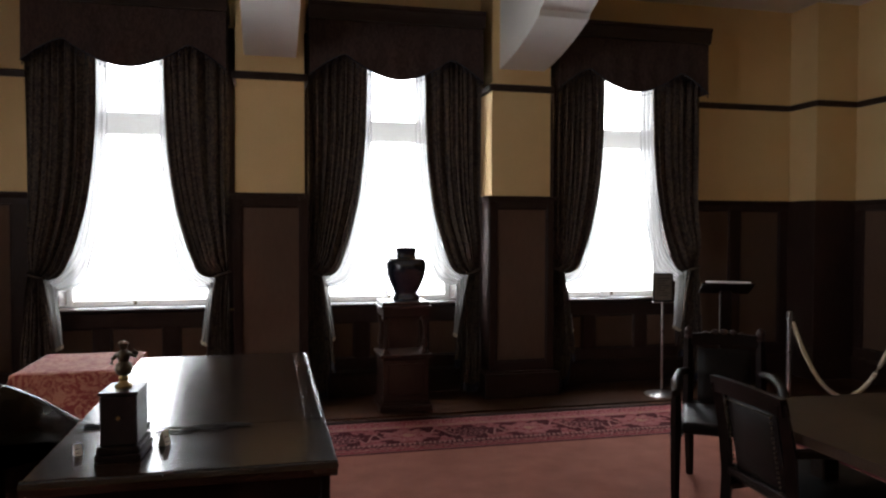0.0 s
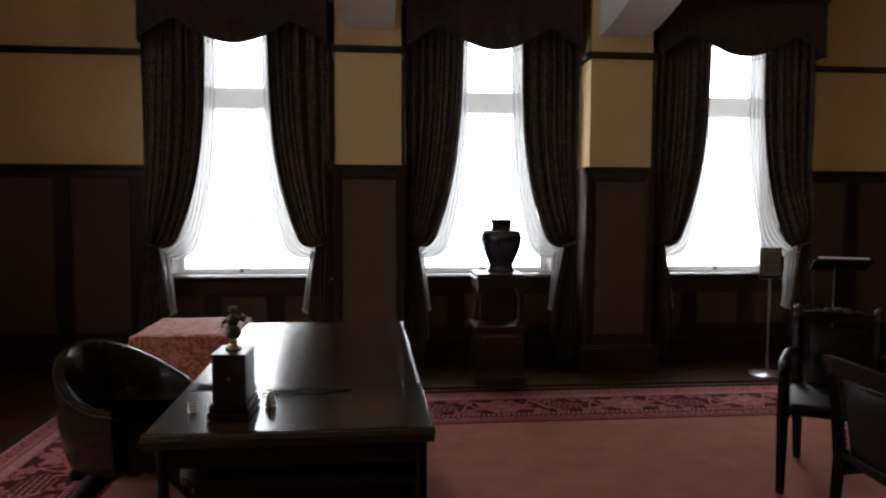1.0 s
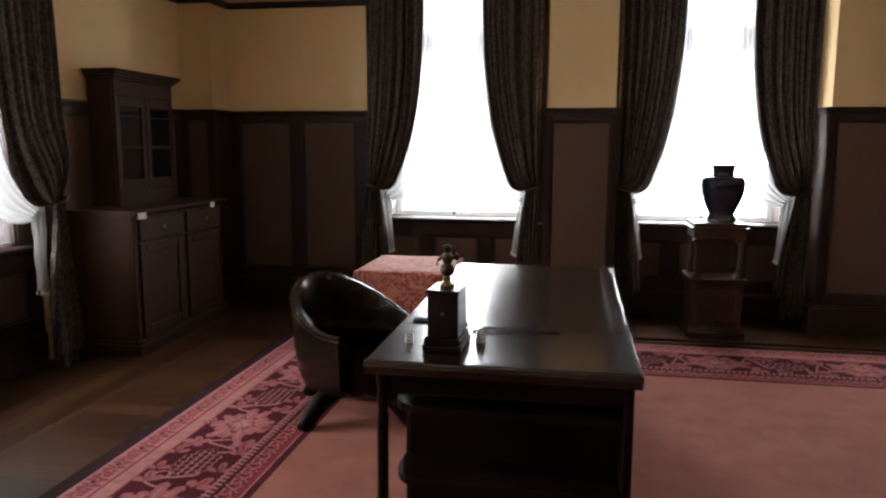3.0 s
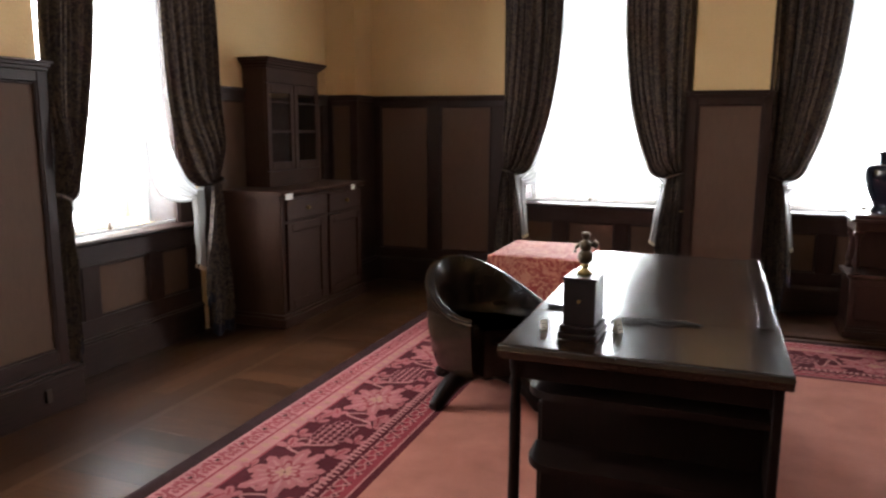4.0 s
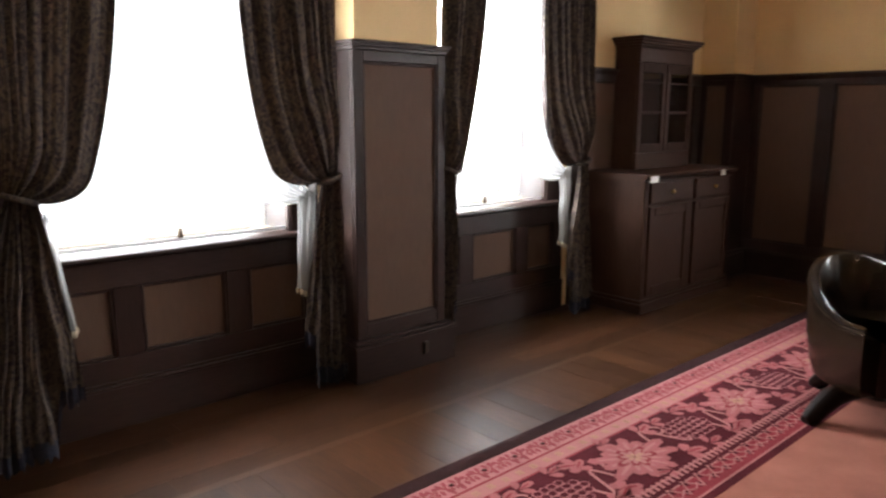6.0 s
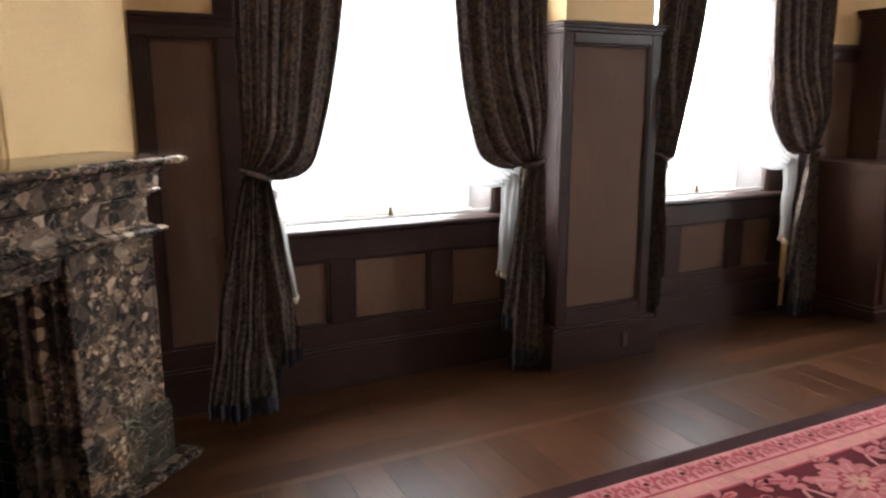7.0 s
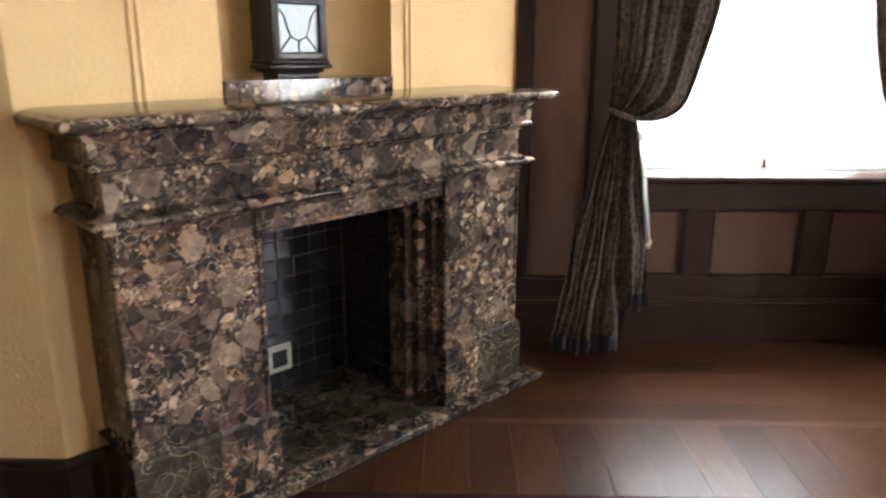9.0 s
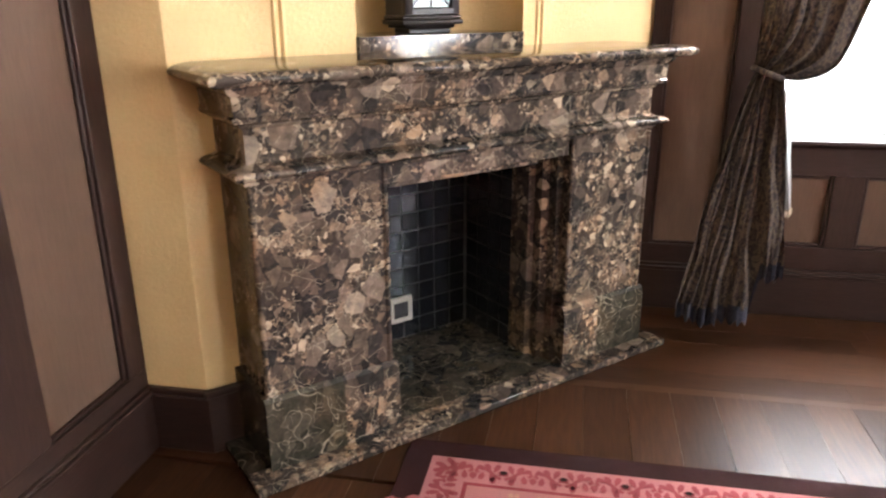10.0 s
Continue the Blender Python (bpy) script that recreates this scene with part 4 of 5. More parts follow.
def cabinet():
    c = thing("glazed_cabinet", pose(XB + 0.02, 5.19, 0, 0, 0, 90), "dark brown wooden cabinet with a glazed upper part", "cabinet")
    f, w = -0.545, 0.67             # front and half width of the lower part
    boxes("base", CABINET, c, (-w, w, f, 0, 0, 0.07), (-w + 0.012, w - 0.012, f + 0.012, 0, 0.07, 0.095), bevel=0.006)
    boxes("body", CABINET, c, (-w + 0.03, w - 0.03, f + 0.03, 0, 0.095, 0.975), bevel=0.004)
    bm = bmesh.new()
    prism(bm, [(0, 0.975), (f + 0.025, 0.975), (f + 0.01, 0.985), (f - 0.005, 0.99), (f - 0.01, 1.0), (f - 0.01, 1.012), (f, 1.02), (0, 1.02)], -w - 0.005, w + 0.005)
    part("worktop", bm, CABINET, c)
    for x0, x1 in ((-0.62, -0.01), (0.01, 0.62)):
        d = boxes("drawer", CABINET, c, (x0 + 0.03, x1 - 0.02, f + 0.012, f + 0.03, 0.80, 0.955), bevel=0.005)
        bm = bmesh.new()
        lathe(bm, [(0.004, 0), (0.006, 0.008), (0.015, 0.014), (0.017, 0.022), (0.010, 0.030), (0.001, 0.031)], 12)
        part("knob", bm, BRASS, d, "small brass knob", m=pose((x0 + x1) / 2, f + 0.012, 0.88, 90))
        dr = boxes("door", CABINET, c, (x0 + 0.03, x0 + 0.10, f + 0.012, f + 0.03, 0.12, 0.78), (x1 - 0.09, x1 - 0.02, f + 0.012, f + 0.03, 0.12, 0.78),
                   (x0 + 0.10, x1 - 0.09, f + 0.012, f + 0.03, 0.12, 0.19), (x0 + 0.10, x1 - 0.09, f + 0.012, f + 0.03, 0.71, 0.78), bevel=0.004)
        boxes("inset", CABINET, dr, (x0 + 0.10, x1 - 0.09, f + 0.022, f + 0.03, 0.19, 0.71))
    w, f = 0.385, -0.22
    aside = pose(0.055, 0, 0)         # the upper part stands a little off the middle
    for name, r in (("side_panel", (-w, -w + 0.03, f + 0.025, 0, 1.02, 1.935)), ("side_panel", (w - 0.03, w, f + 0.025, 0, 1.02, 1.935)), ("back_panel", (-w + 0.03, w - 0.03, -0.03, 0, 1.02, 1.935)),
                    ("bottom_board", (-w + 0.03, w - 0.03, f + 0.025, -0.03, 1.02, 1.10)), ("top_board", (-w + 0.03, w - 0.03, f + 0.025, -0.03, 1.83, 1.935)),
                    ("shelf", (-w + 0.03, w - 0.03, f + 0.05, -0.03, 1.44, 1.462)), ("lower_rail", (-w, w, f, f + 0.025, 1.02, 1.145)), ("upper_rail", (-w, w, f, f + 0.025, 1.825, 1.935))):
        boxes(name, CABINET, c, r, bevel=0.003, m=aside)
    for x0, x1 in ((-w, -0.004), (0.004, w)):
        d = boxes("glazed_door", CABINET, c, (x0, x0 + 0.055, f, f + 0.025, 1.147, 1.823), (x1 - 0.055, x1, f, f + 0.025, 1.147, 1.823),
                  (x0 + 0.055, x1 - 0.055, f, f + 0.025, 1.147, 1.215), (x0 + 0.055, x1 - 0.055, f, f + 0.025, 1.75, 1.823),
                  (x0 + 0.055, x1 - 0.055, f + 0.004, f + 0.02, 1.44, 1.462), (x0 + 0.055, x1 - 0.055, f + 0.004, f + 0.02, 1.67, 1.685), bevel=0.003, m=aside)
        boxes("pane", GLASS, d, (x0 + 0.055, x1 - 0.055, f + 0.010, f + 0.014, 1.215, 1.75)).visible_shadow = False
    bm = bmesh.new()
    for grow, z0, z1 in ((0.008, 1.935, 1.953), (0.026, 1.953, 1.973), (0.046, 1.973, 1.991), (0.058, 1.991, 2.012)):
        box(bm, -w - grow, w + grow, f - grow, 0, z0, z1, bevel=0.005)
    part("cornice", bm, CABINET, c, m=aside)
    return c


cabinet()
# small white cards standing on the cabinet's lower part
for x, s in ((-0.60, 0.050), (0.40, 0.034)):
    card = boxes("label_card", PAPER, None, (-s, s, -0.002, 0.002, -0.022, 0.022), m=pose(XB + 0.02, 5.19, 0, 0, 0, 90) @ pose(x, -0.562, 0.985, 0, 0, 0))
    tagged(card, "small white label card fixed to the cabinet edge", "label card", "label cards")

# ---- writing desk ----
DESK = pose(-0.24, 3.25, 0)


def writing_desk():
    d = thing("writing_desk", DESK, "large dark polished wooden writing desk with rounded end shelves", "desk")
    hx, hy, zt = 0.445, 1.0, 0.785
    seam = -0.505

    def leaf(y0, y1, name, near):
        bm = bmesh.new()
        prof = [(-hx + 0.02, zt - 0.045), (-hx, zt - 0.03), (-hx - 0.004, zt - 0.018), (-hx, zt - 0.006), (-hx + 0.008, zt), (hx - 0.008, zt), (hx, zt - 0.006), (hx + 0.004, zt - 0.018), (hx, zt - 0.03), (hx - 0.02, zt - 0.045)]
        a = [bm.verts.new((x, y0 + (0.012 if near and abs(x) < hx - 0.01 and z < zt - 0.04 else 0), z)) for x, z in prof]
        b = [bm.verts.new((x, y1, z)) for x, z in prof]
        n = len(prof)
        for i in range(n):
            bm.faces.new((a[i], a[(i + 1) % n], b[(i + 1) % n], b[i]))
        bm.faces.new(a[::-1])
        bm.faces.new(b)
        return part(name, bm, DESK_TOP, d, smooth=25)
    leaf(-hy, seam - 0.005, "end_leaf", True)
    leaf(seam + 0.005, hy, "desk_top", False)
    boxes("raised_edge", DESK_TOP, d, (hx - 0.072, hx - 0.012, seam + 0.004, hy - 0.01, zt, zt + 0.004), bevel=0.0018, seg=2)
    bm = bmesh.new()
    prism(bm, [(-hy + 0.004, zt - 0.052), (-hy - 0.006, zt - 0.040), (-hy - 0.008, zt - 0.030), (-hy - 0.018, zt - 0.020), (-hy - 0.014, zt - 0.008), (-hy - 0.004, zt - 0.003), (-hy + 0.01, zt - 0.002), (-hy + 0.01, zt - 0.052)], -hx, hx)
    part("end_nosing", bm, DESK_TOP, d, smooth=50)
    boxes("apron", DESK_WOOD, d, (-hx + 0.05, hx - 0.045, -hy + 0.05, -hy + 0.08, zt - 0.13, zt - 0.045), (-hx + 0.05, hx - 0.045, hy - 0.08, hy - 0.05, zt - 0.13, zt - 0.045),
          (-hx + 0.05, -hx + 0.08, -hy + 0.08, hy - 0.08, zt - 0.13, zt - 0.045), bevel=0.003)
    boxes("back_panel", DESK_WOOD, d, (hx - 0.05, hx - 0.02, -hy + 0.04, hy - 0.04, 0.03, zt - 0.045), bevel=0.004)
    # turned corner legs beside the end shelves
    for sy in (-1, 1):
        bm = bmesh.new()
        lathe(bm, [(0.012, 0.0), (0.018, 0.02), (0.020, 0.06), (0.016, 0.09), (0.020, 0.11), (0.020, 0.55), (0.016, 0.60), (0.021, 0.64), (0.016, 0.66), (0.022, 0.70), (0.022, zt - 0.045)], 14, (-hx + 0.045, sy * (hy - 0.06)))
        part("leg", bm, DESK_WOOD, d, smooth=50)
    for y0, y1 in ((-hy + 0.26, -hy + 0.62), (hy - 0.62, hy - 0.26)):
        p = boxes("pedestal", DESK_WOOD, d, (-hx + 0.09, hx - 0.05, y0, y1, 0.06, zt - 0.05), bevel=0.004)
        boxes("plinth", DESK_WOOD, p, (-hx + 0.08, hx - 0.05, y0 - 0.012, y1 + 0.012, 0, 0.06), bevel=0.004)
        for k in range(3):
            w = boxes("drawer", DESK_WOOD, p, (-hx + 0.075, -hx + 0.09, y0 + 0.02, y1 - 0.02, 0.09 + 0.21 * k, 0.28 + 0.21 * k), bevel=0.004)
            boxes("pull", BRASS, w, (-hx + 0.06, -hx + 0.075, (y0 + y1) / 2 - 0.04, (y0 + y1) / 2 + 0.04, 0.18 + 0.21 * k, 0.192 + 0.21 * k), bevel=0.003)
    for sy in (-1, 1):
        for z in (0.05, 0.34, 0.60):
            bm = bmesh.new()
            r = 0.11
            ya, yb = hy - 0.26, hy - 0.05
            pts = [(hx - 0.05, ya), (hx - 0.05, yb), (-hx + 0.075 + r, yb)]
            pts += [(-hx + 0.075 + r - r * math.sin(math.pi / 2 * k / 8), yb - r + r * math.cos(math.pi / 2 * k / 8)) for k in range(1, 9)]
            pts += [(-hx + 0.075, ya)]
            pts = [(x, sy * y) for x, y in pts]
            slab(bm, pts if sy < 0 else pts[::-1], z - 0.013, z + 0.013)
            part("end_shelf", bm, DESK_WOOD, d, smooth=40)
    return d


writing_desk()
ZD = 0.787

# bronze figure on a square clock base
fig = thing("figurine_clock", pose(-0.445, 2.455, ZD, 0, 0, -3), "small square dark clock base with a bronze figure on top", "desk ornament")
boxes("foot", DESK_WOOD, fig, (-0.068, 0.068, -0.095, 0.095, 0, 0.022), (-0.063, 0.063, -0.088, 0.088, 0.022, 0.045), bevel=0.006, seg=2)
boxes("block", CLOCK_CASE, fig, (-0.054, 0.054, -0.075, 0.075, 0.045, 0.200), bevel=0.004)
boxes("top_slab", CLOCK_CASE, fig, (-0.058, 0.058, -0.080, 0.080, 0.200, 0.210), bevel=0.003)
# small highlight on the block's front, added as a brass dot
bm = bmesh.new()
lathe(bm, [(0.006, 0), (0.006, 0.003), (0.003, 0.004), (0.001, 0.004)], 12)
part("face_stud", bm, BRASS, fig, "tiny highlight put in as a brass dot", m=pose(0.0, -0.0755, 0.13, 90))
bm = bmesh.new()
lathe(bm, [(0.024, 0.210), (0.026, 0.216), (0.018, 0.222), (0.012, 0.232), (0.016, 0.240), (0.010, 0.248)], 20)
part("socle", bm, BRASS, fig, "bright brass socle", smooth=50)
bm = bmesh.new()
lathe(bm, [(0.010, 0.246), (0.022, 0.254), (0.027, 0.268), (0.024, 0.284), (0.015, 0.292), (0.020, 0.304), (0.021, 0.316), (0.012, 0.326), (0.008, 0.330), (0.013, 0.337), (0.014, 0.345), (0.017, 0.3485), (0.015, 0.352), (0.006, 0.356)], 18)
tube(bm, [(0.016, 0, 0.316), (0.036, -0.004, 0.308), (0.042, -0.012, 0.318), (0.030, -0.014, 0.326)], [0.007, 0.006, 0.006, 0.008], 8)
tube(bm, [(-0.016, 0, 0.316), (-0.032, -0.006, 0.300), (-0.034, -0.010, 0.284)], [0.007, 0.006, 0.008], 8)
part("figure", bm, BRONZE, fig, smooth=60)


def note_stand(m, label):
    s = thing("note_card", m, label, "note card", "note cards")
    bm = bmesh.new()
    prism(bm, [(-0.028, 0), (0.028, 0), (0.003, 0.055), (-0.003, 0.055)], -0.034, 0.034)
    part("folded_card", bm, PAPER, s)
    boxes("text_line", IRON, s, *[(-0.024, 0.018, -0.0215 + 0.0085 * k - 0.001, -0.0205 + 0.0085 * k, 0.012 + 0.0185 * k, 0.016 + 0.0185 * k) for k in range(2)])


note_stand(pose(-0.335, 2.52, ZD, 0, 0, 62) @ Matrix.Diagonal((0.45, 0.5, 0.85, 1)), "small folded white note card on the desk")
note_stand(pose(-0.585, 2.47, ZD, 0, 0, 25) @ Matrix.Diagonal((0.35, 0.5, 0.6, 1)), "small folded white note card on the desk")
# a pen tray and a cord across the seam of the desk
tray = thing("pen_tray", pose(-0.47, 2.79, ZD, 0, 0, -3), "low black pen tray lying on the desk", "pen tray")
boxes("tray", IRON, tray, (-0.17, 0.05, -0.014, 0.014, 0, 0.004), (-0.17, 0.05, -0.014, -0.011, 0.004, 0.009), (-0.17, 0.05, 0.011, 0.014, 0.004, 0.009), bevel=0.0015)
bm = bmesh.new()
tube(bm, [(-0.385 + 0.035 * k, 2.66 + 0.022 * math.sin(1.9 * k) + 0.004 * k, ZD + 0.0035) for k in range(9)] + [(-0.06, 2.70, ZD + 0.0035), (-0.12, 2.735, ZD + 0.0035), (-0.24, 2.725, ZD + 0.0035), (-0.36, 2.70, ZD + 0.0035)], 0.0034, 8)
tagged(part("black_cable", bm, BLACK_CORD, smooth=60), "loose black cable lying on the desk", "cable")

# ---- leather tub chair ----


def tub_chair():
    c = thing("tub_chair", pose(-1.185, 3.785, 0, 0, 0, -32), "brown leather tub chair on a dark splayed wooden base", "armchair")
    # outline of the shell from above, open towards +x; angles from one arm tip round the back to the other
    a_tip = 128.0

    def rim(a):
        f = 0.5 + 0.5 * math.cos(math.pi * min(1.0, abs(a) / 112))
        return 0.525 + 0.23 * f ** 0.8

    def at(a, r, z):
        rx, ry = (r + 0.03, r) if abs(a) < 90 else (r + 0.03, r)
        t = radians(180 + a)
        x, y = rx * math.cos(t), ry * math.sin(t)
        if abs(a) > 95:
            y = math.copysign(ry, y) * (1 - 0.06 * ((abs(a) - 95) / 35))
        return (x, y, z)
    N = 40
    bm = bmesh.new()
    rows = []
    for k in range(N + 1):
        a = -a_tip + 2 * a_tip * k / N
        zr = rim(a)
        ro = 0.335
        col = []
        for z, r in ((0.19, ro - 0.055), (0.26, ro - 0.03), (0.40, ro - 0.008), (zr - 0.03, ro), (zr - 0.008, ro - 0.003), (zr, ro - 0.022), (zr - 0.008, ro - 0.043), (zr - 0.05, ro - 0.055), (0.45, ro - 0.075), (0.36, ro - 0.09)):
            col.append(bm.verts.new(at(a, r, z)))
        rows.append(col)
    for p, q in zip(rows, rows[1:]):
        for i in range(len(p) - 1):
            bm.faces.new((p[i], q[i], q[i + 1], p[i + 1]))
    bm.faces.new(rows[0])
    bm.faces.new(rows[-1][::-1])
    shell = part("shell", bm, LEATHER, c, smooth=50)
    bm = bmesh.new()
    for k in range(3 * N + 1):
        a = -a_tip + 2 * a_tip * k / (3 * N)
        bmesh.ops.create_icosphere(bm, subdivisions=1, radius=0.0048, matrix=Matrix.Translation(at(a, 0.338, rim(a) - 0.022)))
    part("nail_trim", bm, BRONZE, shell, "row of small dull nails below the rim", smooth=60)
    bm = bmesh.new()
    pts = [at(-a_tip + 2 * a_tip * k / 24, 0.262, 0)[:2] for k in range(25)]
    outline = [(x, y) for x, y, in pts]
    front = [(0.24 + 0.05 * math.sin(math.pi * k / 6), -0.235 + 0.47 * k / 6) for k in range(7)]
    slab(bm, outline + front[::-1], 0.21, 0.46)
    part("seat", bm, LEATHER, c, smooth=40)
    bm = bmesh.new()
    lathe(bm, [(0.21, 0.20), (0.23, 0.21), (0.23, 0.30), (0.05, 0.305)], 24)
    part("seat_ring", bm, DESK_WOOD, c, smooth=40)
    bm = bmesh.new()
    lathe(bm, [(0.05, 0.10), (0.06, 0.12), (0.045, 0.15), (0.045, 0.20), (0.08, 0.205)], 18)
    part("column", bm, IRON, c, smooth=50)
    for k in range(4):
        t = radians(275 + 90 * k)
        bm = bmesh.new()
        pts = [(r * math.cos(t), r * math.sin(t), z) for r, z in ((0.03, 0.15), (0.10, 0.165), (0.19, 0.160), (0.27, 0.135), (0.34, 0.085), (0.385, 0.040), (0.415, 0.028))]
        tube(bm, pts, [0.045, 0.050, 0.052, 0.052, 0.047, 0.040, 0.028], 10)
        part("leg", bm, DESK_WOOD, c, smooth=60)
    return c


tub_chair()

# ---- side table under a red brocade cloth ----
side = thing("side_table", pose(-1.07, 4.70, 0), "small square wooden side table hidden under a cloth", "table")
boxes("tabletop", DESK_WOOD, side, (-0.27, 0.27, -0.31, 0.31, 0.665, 0.692), bevel=0.004)
for sx in (-1, 1):
    for sy in (-1, 1):
        boxes("leg", DESK_WOOD, side, (sx * 0.24 - 0.02, sx * 0.24 + 0.02, sy * 0.28 - 0.02, sy * 0.28 + 0.02, 0, 0.665), bevel=0.003)
bm = bmesh.new()


def drape_cloth(u, v):
    """A square cloth laid over the table, falling at its edges and in corner folds."""
    hx, hy, fall = 0.285, 0.325, 0.30
    x, y = (u - 0.5) * 2 * (hx + fall), (v - 0.5) * 2 * (hy + fall)
    ox, oy = max(0, abs(x) - hx), max(0, abs(y) - hy)
    cx, cy = math.copysign(min(abs(x), hx), x), math.copysign(min(abs(y), hy), y)
    drop = max(ox, oy) + 0.25 * min(ox, oy)
    swing = min(ox, oy)
    wave = 0.012 * math.sin(14 * (x if oy > ox else y)) * min(1, drop / 0.15)
    return (cx + math.copysign((0.012 if ox else 0) + 0.34 * swing * (ox >= oy) + (wave if ox > oy else 0) + 0.10 * swing, x),
            cy + math.copysign((0.012 if oy else 0) + 0.34 * swing * (oy > ox) + (wave if oy > ox else 0) + 0.10 * swing, y),
            0.700 - (drop if drop < 0.02 else drop - 0.004) + 0.002 * math.sin(19 * x) * math.cos(17 * y))


grid(bm, 64, 64, drape_cloth)
tagged(part("tablecloth", bm, RED_CLOTH, smooth=70, m=pose(-1.07, 4.70, 0)), "red figured brocade cloth hanging over the side table", "tablecloth")

# ---- carved stand with a dark vase ----
PED = pose(1.09, 6.02, 0, 0, 0, 0)
stand = thing("vase_stand", PED, "reddish carved two-tier wooden pedestal stand below the window", "pedestal")
boxes("base", CARVED, stand, (-0.215, 0.215, -0.205, 0.205, 0, 0.05), (-0.205, 0.205, -0.195, 0.195, 0.05, 0.07), bevel=0.006)
boxes("lower_box", CARVED, stand, (-0.19, 0.19, -0.18, 0.18, 0.07, 0.44), bevel=0.004)
boxes("front_panel", CARVED, stand, (-0.15, 0.15, -0.188, -0.178, 0.13, 0.39), bevel=0.006)
boxes("lower_shelf", CARVED, stand, (-0.215, 0.215, -0.205, 0.205, 0.44, 0.468), bevel=0.008, seg=2)
for sx in (-1, 1):
    for sy in (-1, 1):
        bm = bmesh.new()
        lathe(bm, [(0.022, 0.468), (0.026, 0.49), (0.014, 0.51), (0.024, 0.53), (0.026, 0.56), (0.016, 0.60), (0.014, 0.68), (0.020, 0.72), (0.026, 0.74), (0.024, 0.775)], 16, (sx * 0.16, sy * 0.15))
        part("turned_post", bm, CARVED, stand, smooth=50)
boxes("back_panel", CARVED, stand, (-0.165, 0.165, 0.13, 0.15, 0.468, 0.775), bevel=0.003)
for sx in (-1, 1):
    for z0, z1 in ((0.468, 0.486), (0.745, 0.775)):
        boxes("corner_block", CARVED, stand, (sx * 0.16 - 0.034, sx * 0.16 + 0.034, -0.184, -0.116, z0, z1), bevel=0.005)
boxes("upper_frieze", CARVED, stand, (-0.19, 0.19, -0.18, 0.18, 0.775, 0.845), bevel=0.004)
boxes("top_slab", CARVED, stand, (-0.215, 0.215, -0.205, 0.205, 0.845, 0.865), (-0.195, 0.195, -0.185, 0.185, 0.865, 0.895), bevel=0.008, seg=2)
for grow, z0, z1 in ((0.010, 0.07, 0.088), (0.008, 0.424, 0.440)):
    boxes("box_moulding", CARVED, stand, (-0.19 - grow, 0.19 + grow, -0.18 - grow, 0.18 + grow, z0, z1), bevel=0.006)
vase = thing("vase", PED @ pose(0.03, 0.0, 0.895), "glossy blue-black ceramic vase with a flared lip", "vase")
bm = bmesh.new()
lathe(bm, [(0.098, 0.0), (0.114, 0.005), (0.115, 0.020), (0.108, 0.034), (0.100, 0.050), (0.099, 0.066), (0.112, 0.096), (0.136, 0.145), (0.155, 0.200), (0.167, 0.250), (0.171, 0.290), (0.166, 0.322), (0.150, 0.343), (0.118, 0.354),
           (0.086, 0.360), (0.082, 0.378), (0.083, 0.408), (0.092, 0.424), (0.099, 0.432), (0.099, 0.442), (0.082, 0.443), (0.070, 0.42), (0.068, 0.37), (0.02, 0.36)], 48)
part("body", bm, GLAZE, vase, smooth=50)
bm = bmesh.new()
tube(bm, [(0.146 * math.cos(2 * math.pi * k / 40), 0.146 * math.sin(2 * math.pi * k / 40), 0.345) for k in range(41)], 0.006, 6)
part("shoulder_band", bm, BRONZE, vase, "thin raised shoulder band", smooth=60)

# ---- sign stand, lectern, barrier ----
sign = thing("sign_stand", pose(3.45, 5.92, 0, 0, 0, -8), "slim steel stand holding a small framed notice", "sign stand")
bm = bmesh.new()
lathe(bm, [(0.150, 0), (0.152, 0.006), (0.145, 0.012), (0.03, 0.018), (0.014, 0.028)], 32)
part("foot", bm, CHROME, sign, smooth=50)
bm = bmesh.new()
tube(bm, [(0, 0, 0.02), (0, 0, 0.84)], 0.011, 12)
part("pole", bm, CHROME, sign, smooth=60)
frame_ = boxes("board_frame", IRON, sign, (-0.092, 0.092, -0.010, 0.004, 0.84, 1.10), bevel=0.003)
boxes("tray", CHROME, sign, (-0.095, 0.095, -0.022, 0.006, 0.832, 0.842), bevel=0.002)
boxes("notice", plain("notice_card", (0.16, 0.14, 0.12), 0.5), frame_, (-0.08, 0.08, -0.0125, -0.010, 0.855, 1.088))
boxes("text_line", IRON, frame_, *[(-0.06, 0.06 - 0.02 * (k % 3), -0.0145, -0.0125, 1.05 - 0.022 * k, 1.056 - 0.022 * k) for k in range(8)])

lect = thing("lectern", pose(3.70, 5.35, 0, 0, 0, 152), "dark wooden lectern, window glint on its slanted top added as a white strip", "lectern")
bm = bmesh.new()
prism(bm, [(-0.18, 0.945), (-0.18, 0.955), (0.18, 1.06), (0.18, 1.048)], -0.20, 0.20)
part("slanted_top", bm, DESK_WOOD, lect)
# window reflection along the top's high edge, put in as a white strip
boxes("edge_strip", PAPER, lect, (-0.17, 0.17, 0.140, 0.184, 1.058, 1.072), bevel=0.002, label="white strip standing in for window light on the edge")
boxes("body", DESK_WOOD, lect, (-0.045, 0.045, -0.04, 0.05, 0.05, 0.985), bevel=0.006)
boxes("base", DESK_WOOD, lect, (-0.20, 0.20, -0.16, 0.16, 0, 0.05), bevel=0.01)

